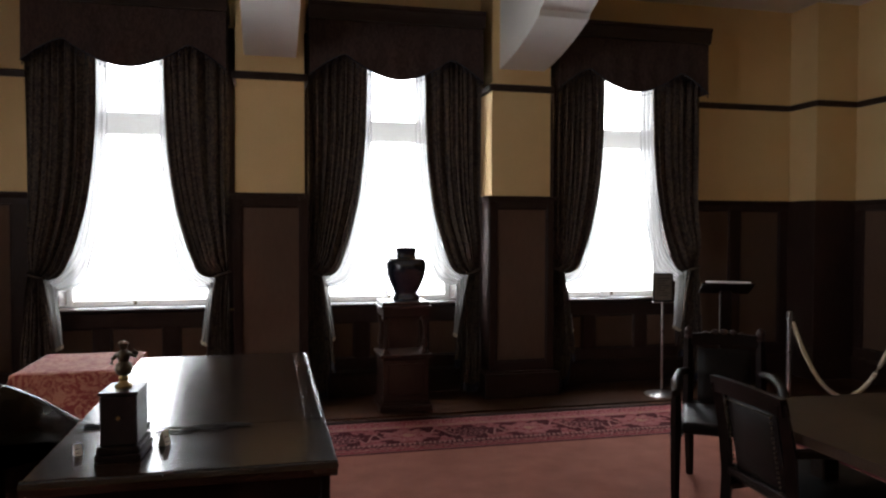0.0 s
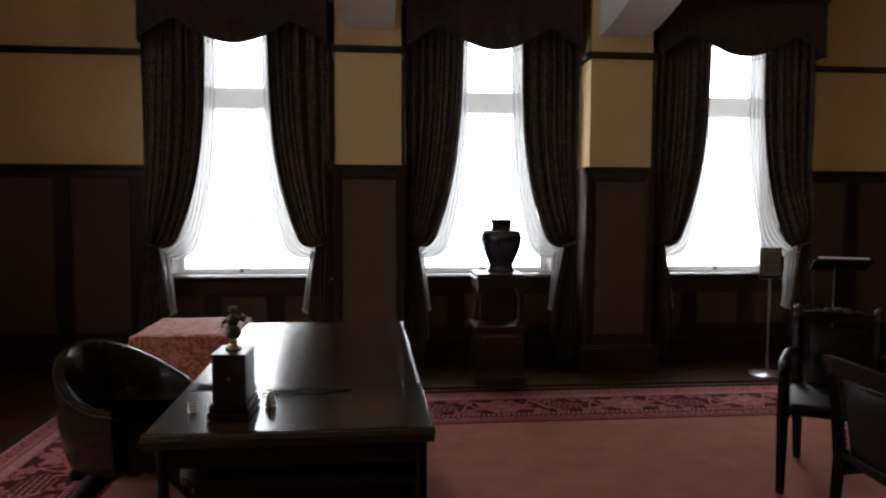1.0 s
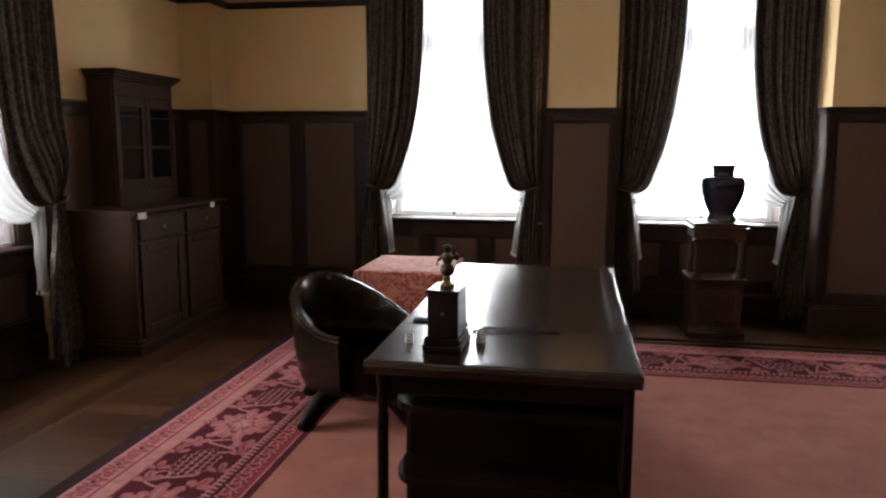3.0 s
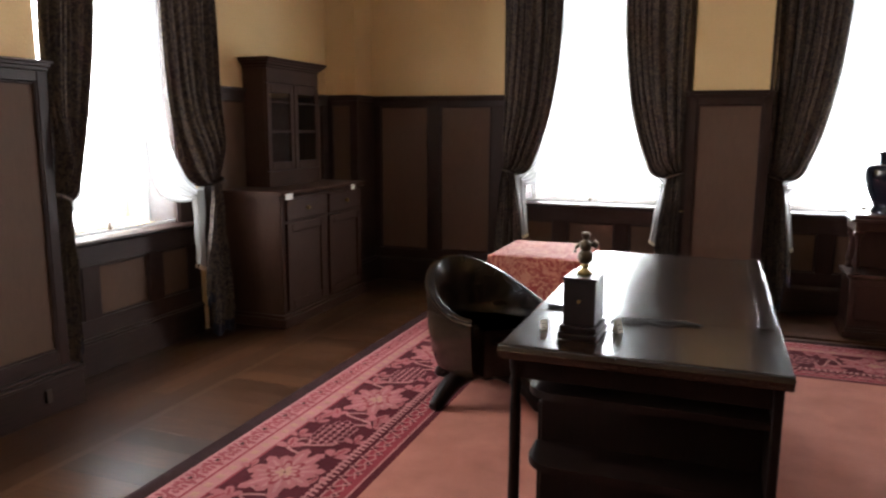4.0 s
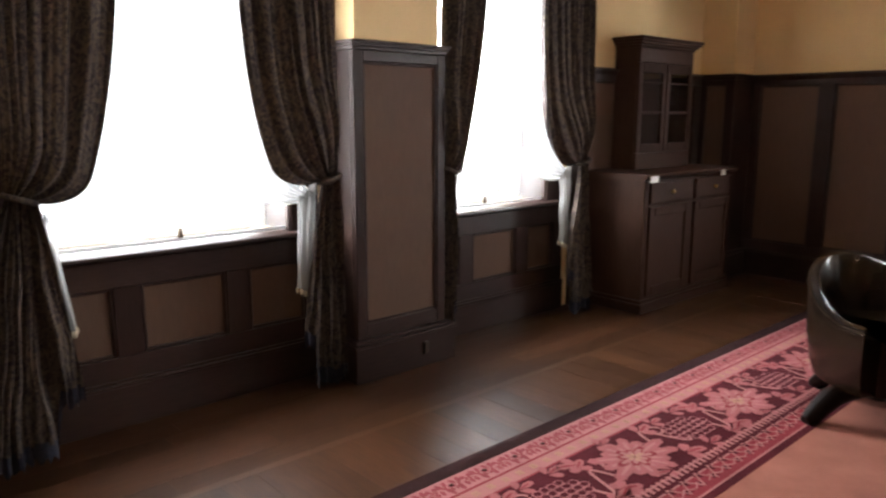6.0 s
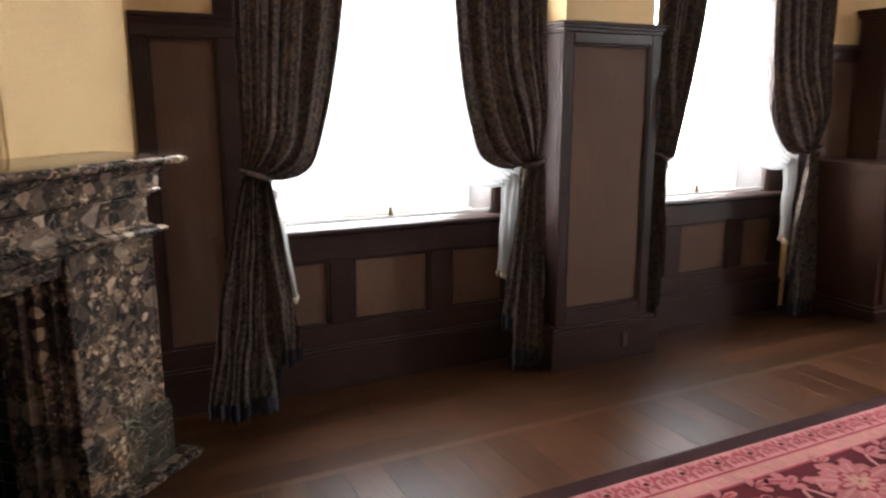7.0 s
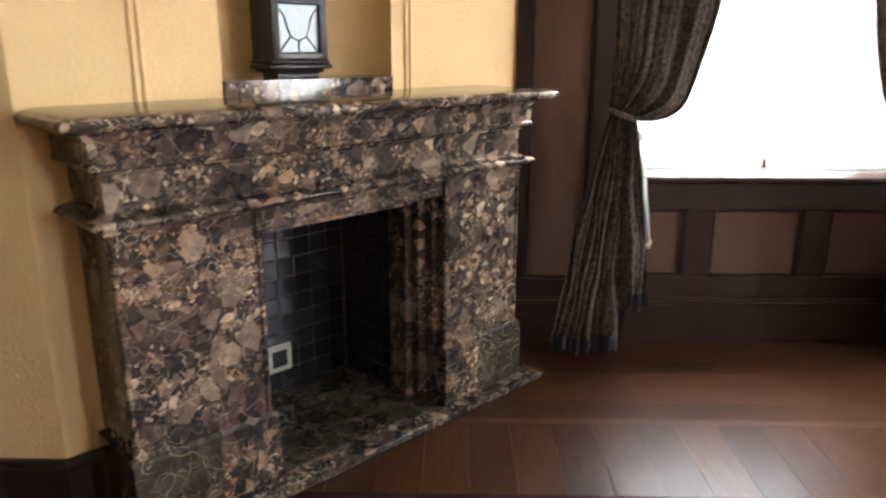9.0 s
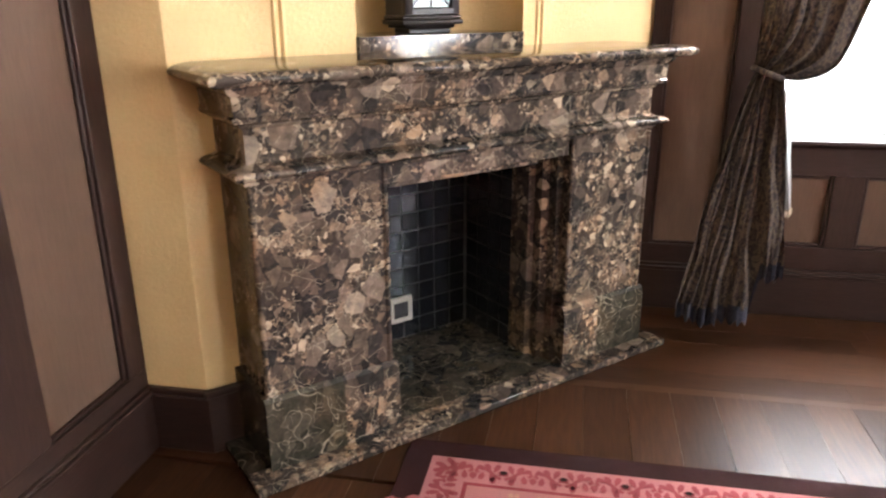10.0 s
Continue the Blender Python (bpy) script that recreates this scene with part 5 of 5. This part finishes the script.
for x, y in ((4.36, 5.40), (5.08, 4.95)):
    p = thing("barrier_post", pose(x, y, 0), "slim brushed steel barrier post", "barrier post", "rope barrier")
    bm = bmesh.new()
    lathe(bm, [(0.14, 0), (0.142, 0.008), (0.10, 0.02), (0.03, 0.03), (0.02, 0.04)], 28)
    part("foot", bm, CHROME, p, smooth=50)
    bm = bmesh.new()
    tube(bm, [(0, 0, 0.03), (0, 0, 0.76)], 0.02, 16)
    part("pole", bm, CHROME, p, smooth=60)
    bm = bmesh.new()
    lathe(bm, [(0.018, 0.72), (0.027, 0.725), (0.027, 0.745), (0.020, 0.75), (0.024, 0.765), (0.022, 0.785), (0.008, 0.792)], 18)
    part("cap", bm, CHROME, p, smooth=50)
bm = bmesh.new()
tube(bm, [(4.38 + (5.06 - 4.38) * k / 24, 5.385 + (4.965 - 5.385) * k / 24, 0.70 - 0.62 * (1 - (2 * k / 24 - 1) ** 2)) for k in range(25)], [0.018 + 0.002 * (k % 2) for k in range(25)], 10)
tagged(part("barrier_rope", bm, ROPE, smooth=60), "cream twisted barrier rope hanging between steel posts", "rope")

# ---- meeting table and armchair ----
mt = thing("meeting_table", pose(2.60, 1.90, 0), "long brown wooden meeting table", "table")
MX0, MX1, MY0, MY1 = -0.66, 2.1, -1.10, 0.95
bm = bmesh.new()
RC = 0.42
ring = []
for cx, cy, a0 in ((MX1 - RC, MY1 - RC, 0), (MX0 + RC, MY1 - RC, 90), (MX0 + RC, MY0 + RC, 180), (MX1 - RC, MY0 + RC, 270)):
    ring += [(cx + RC * math.cos(radians(a0 + 9 * k)), cy + RC * math.sin(radians(a0 + 9 * k))) for k in range(11)]
slab(bm, ring, 0.69, 0.73)
bmesh.ops.bevel(bm, geom=[e for e in bm.edges if abs(e.verts[0].co.z - e.verts[1].co.z) < 1e-6], offset=0.012, segments=2, affect="EDGES", profile=0.5)
part("tabletop", bm, TABLE_WOOD, mt, smooth=30)
boxes("apron", TABLE_WOOD, mt, (MX0 + 0.22, MX1 - 0.22, MY0 + 0.22, MY0 + 0.25, 0.60, 0.69), (MX0 + 0.22, MX1 - 0.22, MY1 - 0.25, MY1 - 0.22, 0.60, 0.69),
      (MX0 + 0.22, MX0 + 0.25, MY0 + 0.25, MY1 - 0.25, 0.60, 0.69), (MX1 - 0.25, MX1 - 0.22, MY0 + 0.25, MY1 - 0.25, 0.60, 0.69), bevel=0.004)
for x in (MX0 + 0.30, MX1 - 0.30):
    for y in (MY0 + 0.30, MY1 - 0.30):
        boxes("leg", TABLE_WOOD, mt, (x - 0.04, x + 0.04, y - 0.04, y + 0.04, 0, 0.69), bevel=0.006)


def armchair(m, half, label, carved=False):
    """A dark open armchair with a padded leather back; faces local +y, its back at y = -0.25; half: half its back's width."""
    c = thing("armchair", m, label, "armchair")
    seat = half + 0.06
    for s in (-1, 1):
        bm = bmesh.new()
        tube(bm, [(s * half * 0.92, -0.33, 0.0), (s * half * 0.95, -0.27, 0.25), (s * half, -0.25, 0.45), (s * half, -0.27, 0.66), (s * half, -0.31, 0.845)], [0.020, 0.026, 0.030, 0.030, 0.024], 4)
        part("back_post", bm, DESK_WOOD, c, smooth=25)
        bm = bmesh.new()
        tube(bm, [(s * seat, 0.30, 0.0), (s * seat, 0.27, 0.30), (s * seat, 0.25, 0.52), (s * seat, 0.26, 0.64)], [0.019, 0.026, 0.028, 0.024], 4)
        part("front_leg", bm, DESK_WOOD, c, smooth=25)
        bm = bmesh.new()
        tube(bm, [(s * half, -0.27, 0.655), (s * (half + 0.045), -0.14, 0.665), (s * (seat + 0.01), 0.10, 0.65), (s * seat, 0.25, 0.655), (s * seat, 0.31, 0.635)], [0.020, 0.023, 0.025, 0.029, 0.020], 8)
        part("arm", bm, DESK_WOOD, c, smooth=50)
        bm = bmesh.new()
        tube(bm, [(s * half, -0.25, 0.40), (s * seat, 0.26, 0.40)], 0.034, 4)
        part("side_rail", bm, DESK_WOOD, c, smooth=25)
        if carved:
            bm = bmesh.new()
            lathe(bm, [(0.016, 0.83), (0.026, 0.85), (0.018, 0.866), (0.027, 0.884), (0.020, 0.905), (0.004, 0.916)], 12, (s * half, -0.312))
            part("finial", bm, CARVED, c, smooth=50)
    bm = bmesh.new()
    wide = half + 0.018
    for k in range(12):
        x0, x1 = -wide + 2 * wide * k / 12, -wide + 2 * wide * (k + 1) / 12
        bow0, bow1 = math.sin(math.pi * k / 12), math.sin(math.pi * (k + 1) / 12)
        q = [bm.verts.new((x, y - 0.02 * b, z + 0.012 * b)) for x, b in ((x0, bow0), (x1, bow1)) for y, z in ((-0.285, 0.800), (-0.300, 0.868), (-0.330, 0.868), (-0.318, 0.800))]
        for i in range(4):
            bm.faces.new((q[i], q[(i + 1) % 4], q[4 + (i + 1) % 4], q[4 + i]))
        if k in (0, 11):
            bm.faces.new(q[:4] if k == 0 else q[4:])
    bmesh.ops.remove_doubles(bm, verts=bm.verts, dist=1e-5)
    part("top_rail", bm, DESK_WOOD, c, smooth=40)
    if carved:
        bm = bmesh.new()
        for k in range(-3, 4):
            bmesh.ops.create_icosphere(bm, subdivisions=2, radius=0.022, matrix=Matrix.Translation((k * half * 0.25, -0.330, 0.882 - 0.004 * k * k)) @ Matrix.Diagonal((1.2, 0.7, 1.0, 1)))
        part("crest_carving", bm, CARVED, c, smooth=60)
    pw = half - 0.055
    bm = bmesh.new()

    def bulge(u, v, y0, sign):
        return (sign * blend(-pw, pw, u), y0 + 0.055 * (1 - v) - sign * 0.026 * math.sin(math.pi * u) ** 0.5 * math.sin(math.pi * v) ** 0.5, blend(0.47, 0.792, v))
    grid(bm, 14, 14, lambda u, v: bulge(u, v, -0.292, 1))
    grid(bm, 14, 14, lambda u, v: bulge(u, v, -0.286, -1))
    part("back_pad", bm, BLACK_LEATHER, c, smooth=60)
    bm = bmesh.new()
    for s in (-1, 1):
        for k in range(16):
            v = (k + 0.5) / 16
            bmesh.ops.create_icosphere(bm, subdivisions=1, radius=0.0055, matrix=Matrix.Translation((s * (pw - 0.012), -0.310 + 0.055 * (1 - v), blend(0.475, 0.785, v))))
    for k in range(14):
        bmesh.ops.create_icosphere(bm, subdivisions=1, radius=0.0055, matrix=Matrix.Translation((blend(-pw + 0.012, pw - 0.012, k / 13), -0.304, 0.782)))
    part("nail_trim", bm, BRONZE, c, "row of small dull nails", smooth=60)
    boxes("back_rail", DESK_WOOD, c, (-half, half, -0.262, -0.222, 0.445, 0.48), bevel=0.005)
    bm = bmesh.new()
    box(bm, -half - 0.03, half + 0.03, -0.23, 0.27, 0.41, 0.475, bevel=0.025, seg=3)
    part("seat", bm, BLACK_LEATHER, c)
    return c


armchair(pose(2.175, 2.54, 0, 0, 0, -92), 0.215, "dark wooden armchair with a leather padded back at the table")
armchair(pose(2.46, 3.54, 0, 0, 0, 148), 0.20, "dark carved wooden armchair with small finials and leather seat", True)

# ---- rug ----
PILE = "rug_pile_"


def pile(name, col, var=0.12):
    m, t, b = shader(PILE + name, 0.95, 0, 0.1)
    v = coords(t)
    f = noise_at(t, v, 420, 2)
    broad = noise_at(t, v, 5, 4)
    c = ramp(t, broad, ((0.25, tuple(x * (1 - var) for x in col)), (0.75, tuple(min(1, x * (1 + var)) for x in col))))
    c = mix(t, 0.5, c, mix(t, 1.0, c, ramp(t, f, ((0.3, (0.6, 0.6, 0.6)), (0.7, (1.15, 1.15, 1.15)))), "MULTIPLY"))
    t.links.new(c, b.inputs["Base Color"])
    bump(t, b, f, 0.4, 0.003)
    return m


R_FIELD = pile("salmon", (0.305, 0.116, 0.083), 0.16)
R_PINK = pile("pink", (0.285, 0.088, 0.090))
R_ROSY = pile("light_pink", (0.345, 0.135, 0.132))
R_PALE = pile("pale_rose", (0.33, 0.135, 0.125))
R_MAROON = pile("maroon", (0.066, 0.0065, 0.011), 0.25)
R_ROSE = pile("deep_rose", (0.20, 0.027, 0.035))
R_SCROLL = pile("mid_rose", (0.235, 0.048, 0.056))
R_EDGE = pile("black_brown", (0.026, 0.009, 0.009), 0.2)
R_GOLD = pile("straw", (0.36, 0.185, 0.130))

RX0, RX1, RY0, RY1 = -2.12, 4.32, -0.45, 5.51
rug = thing("rug", pose(0, 0, 0), "large salmon rug with a maroon border of flowers and grapes", "rug")
boxes("edge", R_EDGE, rug, (RX0 - 0.088, RX1 + 0.088, RY0 - 0.088, RY1 + 0.088, 0, 0.007), bevel=0.003)


def band(name, inset, z, material):
    boxes(name, material, rug, (RX0 + inset, RX1 - inset, RY0 + inset, RY1 - inset, 0.004, z))


band("outer_guard", 0.0, 0.0090, R_ROSY)
band("rose_line", 0.118, 0.0096, R_ROSE)
band("straw_guard", 0.132, 0.0102, R_PALE)
band("rose_line", 0.205, 0.0108, R_ROSE)
band("main_border", 0.218, 0.0114, R_MAROON)
band("pale_line", 0.590, 0.0120, R_PALE)
band("dash_band", 0.600, 0.0126, R_MAROON)
band("pale_line", 0.650, 0.0132, R_PALE)
band("zigzag_band", 0.660, 0.0138, R_ROSE)
band("pale_line", 0.752, 0.0144, R_PALE)
band("maroon_line", 0.762, 0.0150, R_MAROON)
band("field", 0.800, 0.0156, R_FIELD)


def leafy(bm, pts, z0, z1):
    slab(bm, pts, z0, z1)


def petal(cx, cy, ang, ln, wd, tip=0.0):
    ca, sa = math.cos(ang), math.sin(ang)
    shape = ((0.12, 0), (0.35, 0.55), (0.62, 1.0), (0.80, 0.72), (0.88, 0.85), (1.0, tip), (0.88, -0.85), (0.80, -0.72), (0.62, -1.0), (0.35, -0.55))
    return [(cx + ca * ln * a - sa * wd * b, cy + sa * ln * a + ca * wd * b) for a, b in shape]


def blob(cx, cy, rx, ry, n=10, turn=0.0):
    return [(cx + rx * math.cos(2 * math.pi * k / n) * math.cos(turn) - ry * math.sin(2 * math.pi * k / n) * math.sin(turn),
             cy + rx * math.cos(2 * math.pi * k / n) * math.sin(turn) + ry * math.sin(2 * math.pi * k / n) * math.cos(turn)) for k in range(n)]


def ribbon(bm, pts, w, z0, z1):
    """A flat strip along a line."""
    left, right = [], []
    for i, p in enumerate(pts):
        a, b = Vector(pts[max(0, i - 1)]), Vector(pts[min(len(pts) - 1, i + 1)])
        d = (b - a).normalized()
        nrm = Vector((-d.y, d.x)) * w / 2
        left.append((p[0] + nrm.x, p[1] + nrm.y))
        right.append((p[0] - nrm.x, p[1] - nrm.y))
    for i in range(len(pts) - 1):
        slab(bm, [left[i], right[i], right[i + 1], left[i + 1]], z0, z1)


ZB = 0.0112
# the motifs lie in a strip of local x along the border and y across it (0 at its middle), one period long
PERIOD = 0.917
motif = {}


def bloom(bm, n, rx, ry, wd, z, turn, cut=0.0):
    """A ring of pointed petals inside an ellipse."""
    for k in range(n):
        a = 2 * math.pi * k / n + turn
        ln = (1.0 + 0.13 * (-1) ** k) * rx * ry / math.hypot(ry * math.cos(a), rx * math.sin(a))
        slab(bm, petal(0, cut, a, ln, wd), ZB, z + 0.0001 * (k % 3))


bm = bmesh.new()
bloom(bm, 15, 0.215, 0.150, 0.032, ZB + 0.0016, 0.1)
motif["flower"] = (bm, R_PINK)
bm = bmesh.new()
bloom(bm, 15, 0.175, 0.118, 0.010, ZB + 0.0022, 0.1)
motif["flower_vein"] = (bm, R_PALE)
bm = bmesh.new()
bloom(bm, 9, 0.105, 0.075, 0.020, ZB + 0.0028, 0.35)
motif["flower_inside"] = (bm, R_ROSE)
bm = bmesh.new()
bloom(bm, 9, 0.082, 0.060, 0.013, ZB + 0.0034, 0.35)
motif["flower_bud"] = (bm, R_PALE)
bm = bmesh.new()
bloom(bm, 6, 0.048, 0.034, 0.011, ZB + 0.0040, 0.0)
motif["flower_heart"] = (bm, R_GOLD)
cells = []
for r, (n, dx) in enumerate(((4, 0.055), (6, 0.018), (7, 0.0), (6, 0.022), (4, 0.064))):
    for k in range(n):
        cells.append((PERIOD / 2 - 0.135 + dx + 0.042 * k, 0.076 - 0.036 * r))
bm = bmesh.new()
for cx, cy in cells:
    slab(bm, blob(cx, cy, 0.0255, 0.0215, 7), ZB, ZB + 0.0016)
motif["grape"] = (bm, R_ROSY)
bm = bmesh.new()
for cx, cy in cells:
    slab(bm, blob(cx, cy, 0.0200, 0.0160, 7), ZB, ZB + 0.0024)
motif["grape_shade"] = (bm, R_MAROON)
bm = bmesh.new()
bm2 = bmesh.new()
for cx, cy, an, ln, wd in ((0.22, 0.12, 0.3, 0.12, 0.034), (0.20, -0.115, -0.3, 0.12, 0.036), (-0.23, 0.12, 2.7, 0.11, 0.034), (-0.21, -0.115, 3.5, 0.12, 0.036),
                           (0.645, 0.095, 0.5, 0.10, 0.03), (0.64, -0.11, -0.4, 0.11, 0.032), (0.34, 0.145, 0.1, 0.10, 0.026), (0.52, 0.148, 0.2, 0.10, 0.026),
                           (0.36, -0.145, 0.1, 0.11, 0.026), (0.55, -0.15, 0.0, 0.09, 0.024), (-0.02, 0.165, 0.2, 0.09, 0.022), (0.03, -0.165, 2.9, 0.10, 0.022)):
    for off in (-0.85, 0, 0.85):
        slab(bm, petal(cx, cy, an + off, ln * (1 if off == 0 else 0.72), wd * 0.72), ZB, ZB + 0.0016 + 0.0001 * (off > 0))
    slab(bm2, petal(cx, cy, an, ln * 0.8, wd * 0.18), ZB, ZB + 0.0022)
motif["leaf_spray"] = (bm, R_PINK)
motif["leaf_vein"] = (bm2, R_ROSE)
bm = bmesh.new()
ribbon(bm, [(-0.17 + 0.02 * k, 0.02 + 0.09 * math.sin(0.55 * k)) for k in range(3)], 0.014, ZB, ZB + 0.0014)
ribbon(bm, [(0.18 + 0.02 * k, 0.03 + 0.10 * math.sin(0.6 * k)) for k in range(10)], 0.014, ZB, ZB + 0.0014)
ribbon(bm, [(0.56 + 0.018 * k, -0.03 - 0.09 * math.sin(0.7 * k)) for k in range(10)], 0.014, ZB, ZB + 0.0014)
ribbon(bm, [(0.30 + 0.04 * math.cos(0.6 * k), 0.09 + 0.035 * math.sin(0.6 * k)) for k in range(11)], 0.012, ZB, ZB + 0.0015)
motif["tendril"] = (bm, R_PALE)
Z2 = 0.0125
bm = bmesh.new()
nd = 26
for k in range(nd):
    x = PERIOD * k / nd
    slab(bm, [(x, -0.222), (x + 0.016, -0.222), (x + 0.024, -0.180), (x + 0.008, -0.180)], Z2, Z2 + 0.0014)
motif["dash_strip"] = (bm, R_PALE)
bm = bmesh.new()
nz = 9
zig = [(PERIOD * k / (2 * nz), -0.243 if k % 2 else -0.318) for k in range(2 * nz + 1)]
ribbon(bm, zig, 0.011, Z2, Z2 + 0.0026)
ribbon(bm, [(x + PERIOD / nz / 2, -0.2805 + (y + 0.2805) * 0.35 - 0.018) for x, y in zig[:-1]], 0.007, Z2, Z2 + 0.0025)
motif["zigzag"] = (bm, R_PALE)
bm = bmesh.new()
for k in range(nz):
    x = PERIOD * (k + 0.5) / nz
    slab(bm, [(x - 0.022, -0.248), (x + 0.022, -0.248), (x, -0.283)], Z2, Z2 + 0.0024)
    slab(bm, [(x - 0.022 + PERIOD / nz / 2, -0.314), (x + 0.022 + PERIOD / nz / 2, -0.314), (x + PERIOD / nz / 2, -0.279)], Z2, Z2 + 0.0024)
motif["zigzag_fill"] = (bm, R_MAROON)
Z3 = 0.0088
def scroll(bm, x):
    """One pair of curling leaves of the outer guard."""
    for s in (-1, 1):
        ribbon(bm, [(x + s * 0.086, 0.318), (x + s * 0.066, 0.330), (x + s * 0.048, 0.352), (x + s * 0.028, 0.366), (x + s * 0.010, 0.362), (x + s * 0.006, 0.348), (x + s * 0.016, 0.342)], 0.011, Z3, Z3 + 0.0014)
        for px, py, an, ln, wd in ((0.060, 0.340, 1.25, 0.052, 0.010), (0.052, 0.344, 1.95, 0.048, 0.011), (0.040, 0.352, 2.5, 0.040, 0.010), (0.062, 0.332, -1.5, 0.040, 0.010), (0.048, 0.346, -1.1, 0.046, 0.011), (0.030, 0.352, -1.7, 0.046, 0.010), (0.070, 0.330, 0.55, 0.044, 0.010)):
            leafy(bm, petal(x + s * px, py, an if s > 0 else math.pi - an, ln, wd), Z3, Z3 + 0.0013)
    leafy(bm, petal(x, 0.300, math.pi / 2, 0.040, 0.012), Z3, Z3 + 0.0013)


bm = bmesh.new()
for k in range(5):
    scroll(bm, PERIOD * (k + 0.5) / 5)
motif["scroll_strip"] = (bm, R_SCROLL)
bm = bmesh.new()
for k in range(5):
    leafy(bm, blob(PERIOD * k / 5, 0.350, 0.012, 0.010, 6), Z3, Z3 + 0.0018)
motif["dot_strip"] = (bm, R_EDGE)
bm = bmesh.new()
for k in range(11):
    for j in range(4):
        leafy(bm, petal(PERIOD * (k + 0.5) / 11, 0.238, math.pi / 2 * j + 0.78, 0.020, 0.008), Z3 + 0.001, Z3 + 0.0028)
motif["blossom_strip"] = (bm, R_GOLD)
first = {}
MID = 0.404                      # middle of the main border from the rug's edge


def lay(m, rows=True):
    for name, (b, mat) in motif.items():
        if not rows and (name.endswith("strip") or name.startswith("zigzag")):
            continue
        if name not in first:
            first[name] = tagged(part(name, b, mat, rug, smooth=0), kind="stuff")
            first[name].matrix_basis = m
        else:
            copy_thing(first[name], m)


# left side: local x along +y, local y towards the rug's outside (-x)
for k in range(6):
    lay(pose(RX0 + MID, 0.70 - PERIOD + PERIOD * k, 0, 0, 0, 90))
for k in range(5):
    lay(pose(RX1 - MID, 5.0 - 0.4 - PERIOD * k, 0, 0, 0, -90))
for k in range(7):
    lay(pose(RX1 - 0.52 - PERIOD * (k + 0.2) + 0.1, RY1 - MID, 0, 0, 0, 0), k > 0)
for k in range(6):
    lay(pose(RX0 + 0.75 + PERIOD * (k + 0.4), RY0 + MID, 0, 0, 0, 180))
# the corner beyond the last full repeat
bm = bmesh.new()
scroll(bm, 0)
for m in (pose(RX0 + MID, -0.217 - PERIOD / 10, 0, 0, 0, 90), pose(-1.915 - PERIOD / 10, RY0 + MID, 0, 0, 0, 180)):
    if "corner" not in first:
        first["corner"] = tagged(part("corner_scroll", bm, R_SCROLL, rug, smooth=0), kind="stuff")
        first["corner"].matrix_basis = m
    else:
        copy_thing(first["corner"], m)

# ---- floorboards ----
rnd = random.Random(5)


def board_mesh(name, ln, wd, material, lengthwise):
    bm = bmesh.new()
    a, b = (wd, ln) if lengthwise else (ln, wd)
    box(bm, -a / 2 + 0.0005, a / 2 - 0.0005, -b / 2 + 0.0005, b / 2 - 0.0005, -0.014, 0.0)
    me = bpy.data.meshes.new(name)
    bm.to_mesh(me)
    bm.free()
    me.materials.append(material)
    return me


def board(me, x, y):
    ob = new("floorboard", me)
    ob.parent = floor
    ob.location = (x, y, rnd.uniform(-0.0006, 0.0))


STRIP_X, STRIP_Y = -2.70, 5.72
# border boards beside the side windows, and beyond the rug on the other side
wd, ln = (STRIP_X - 0.02 - XB) / 6, 1.62
me = board_mesh("floorboard", ln, wd, FLOOR_Y, True)
for r in range(6):
    y = YC - rnd.uniform(0.1, 1.2)
    while y < YA:
        board(me, XB + wd * (r + 0.5), y + ln / 2)
        y += ln
me = board_mesh("floorboard", 2.0, 0.045, INLAY, True)
for k in range(4):
    board(me, STRIP_X, YC + 1.0 + 2.0 * k)
# crosswise boards between the strip and the rug
me = board_mesh("floorboard", 0.70, 0.158, FLOOR_X, False)
y = YC + 0.079
while y < STRIP_Y - 0.02:
    board(me, STRIP_X + 0.0225 + 0.35, y)
    y += 0.158
# boards along the long window wall
wd = (YA - STRIP_Y) / 6
ln = 1.55
me = board_mesh("floorboard", ln, wd, FLOOR_X, False)
for r in range(6):
    x = STRIP_X + 0.0225 - ln * rnd.uniform(0.0, 0.9)
    while x < XD:
        board(me, x + ln / 2, STRIP_Y + wd * (r + 0.5))
        x += ln
# near side and far right
me = board_mesh("floorboard", 1.7, 0.15, FLOOR_X, False)
for r in range(7):
    for k in range(5):
        board(me, -1.96 + 1.7 * (k + 0.5), YC + 0.15 * (r + 0.5) - 0.02)
me = board_mesh("floorboard", 1.7, 0.15, FLOOR_Y, True)
for r in range(9):
    for k in range(4):
        board(me, 4.38 + 0.15 * (r + 0.5), -0.65 + 1.7 * (k + 0.5))
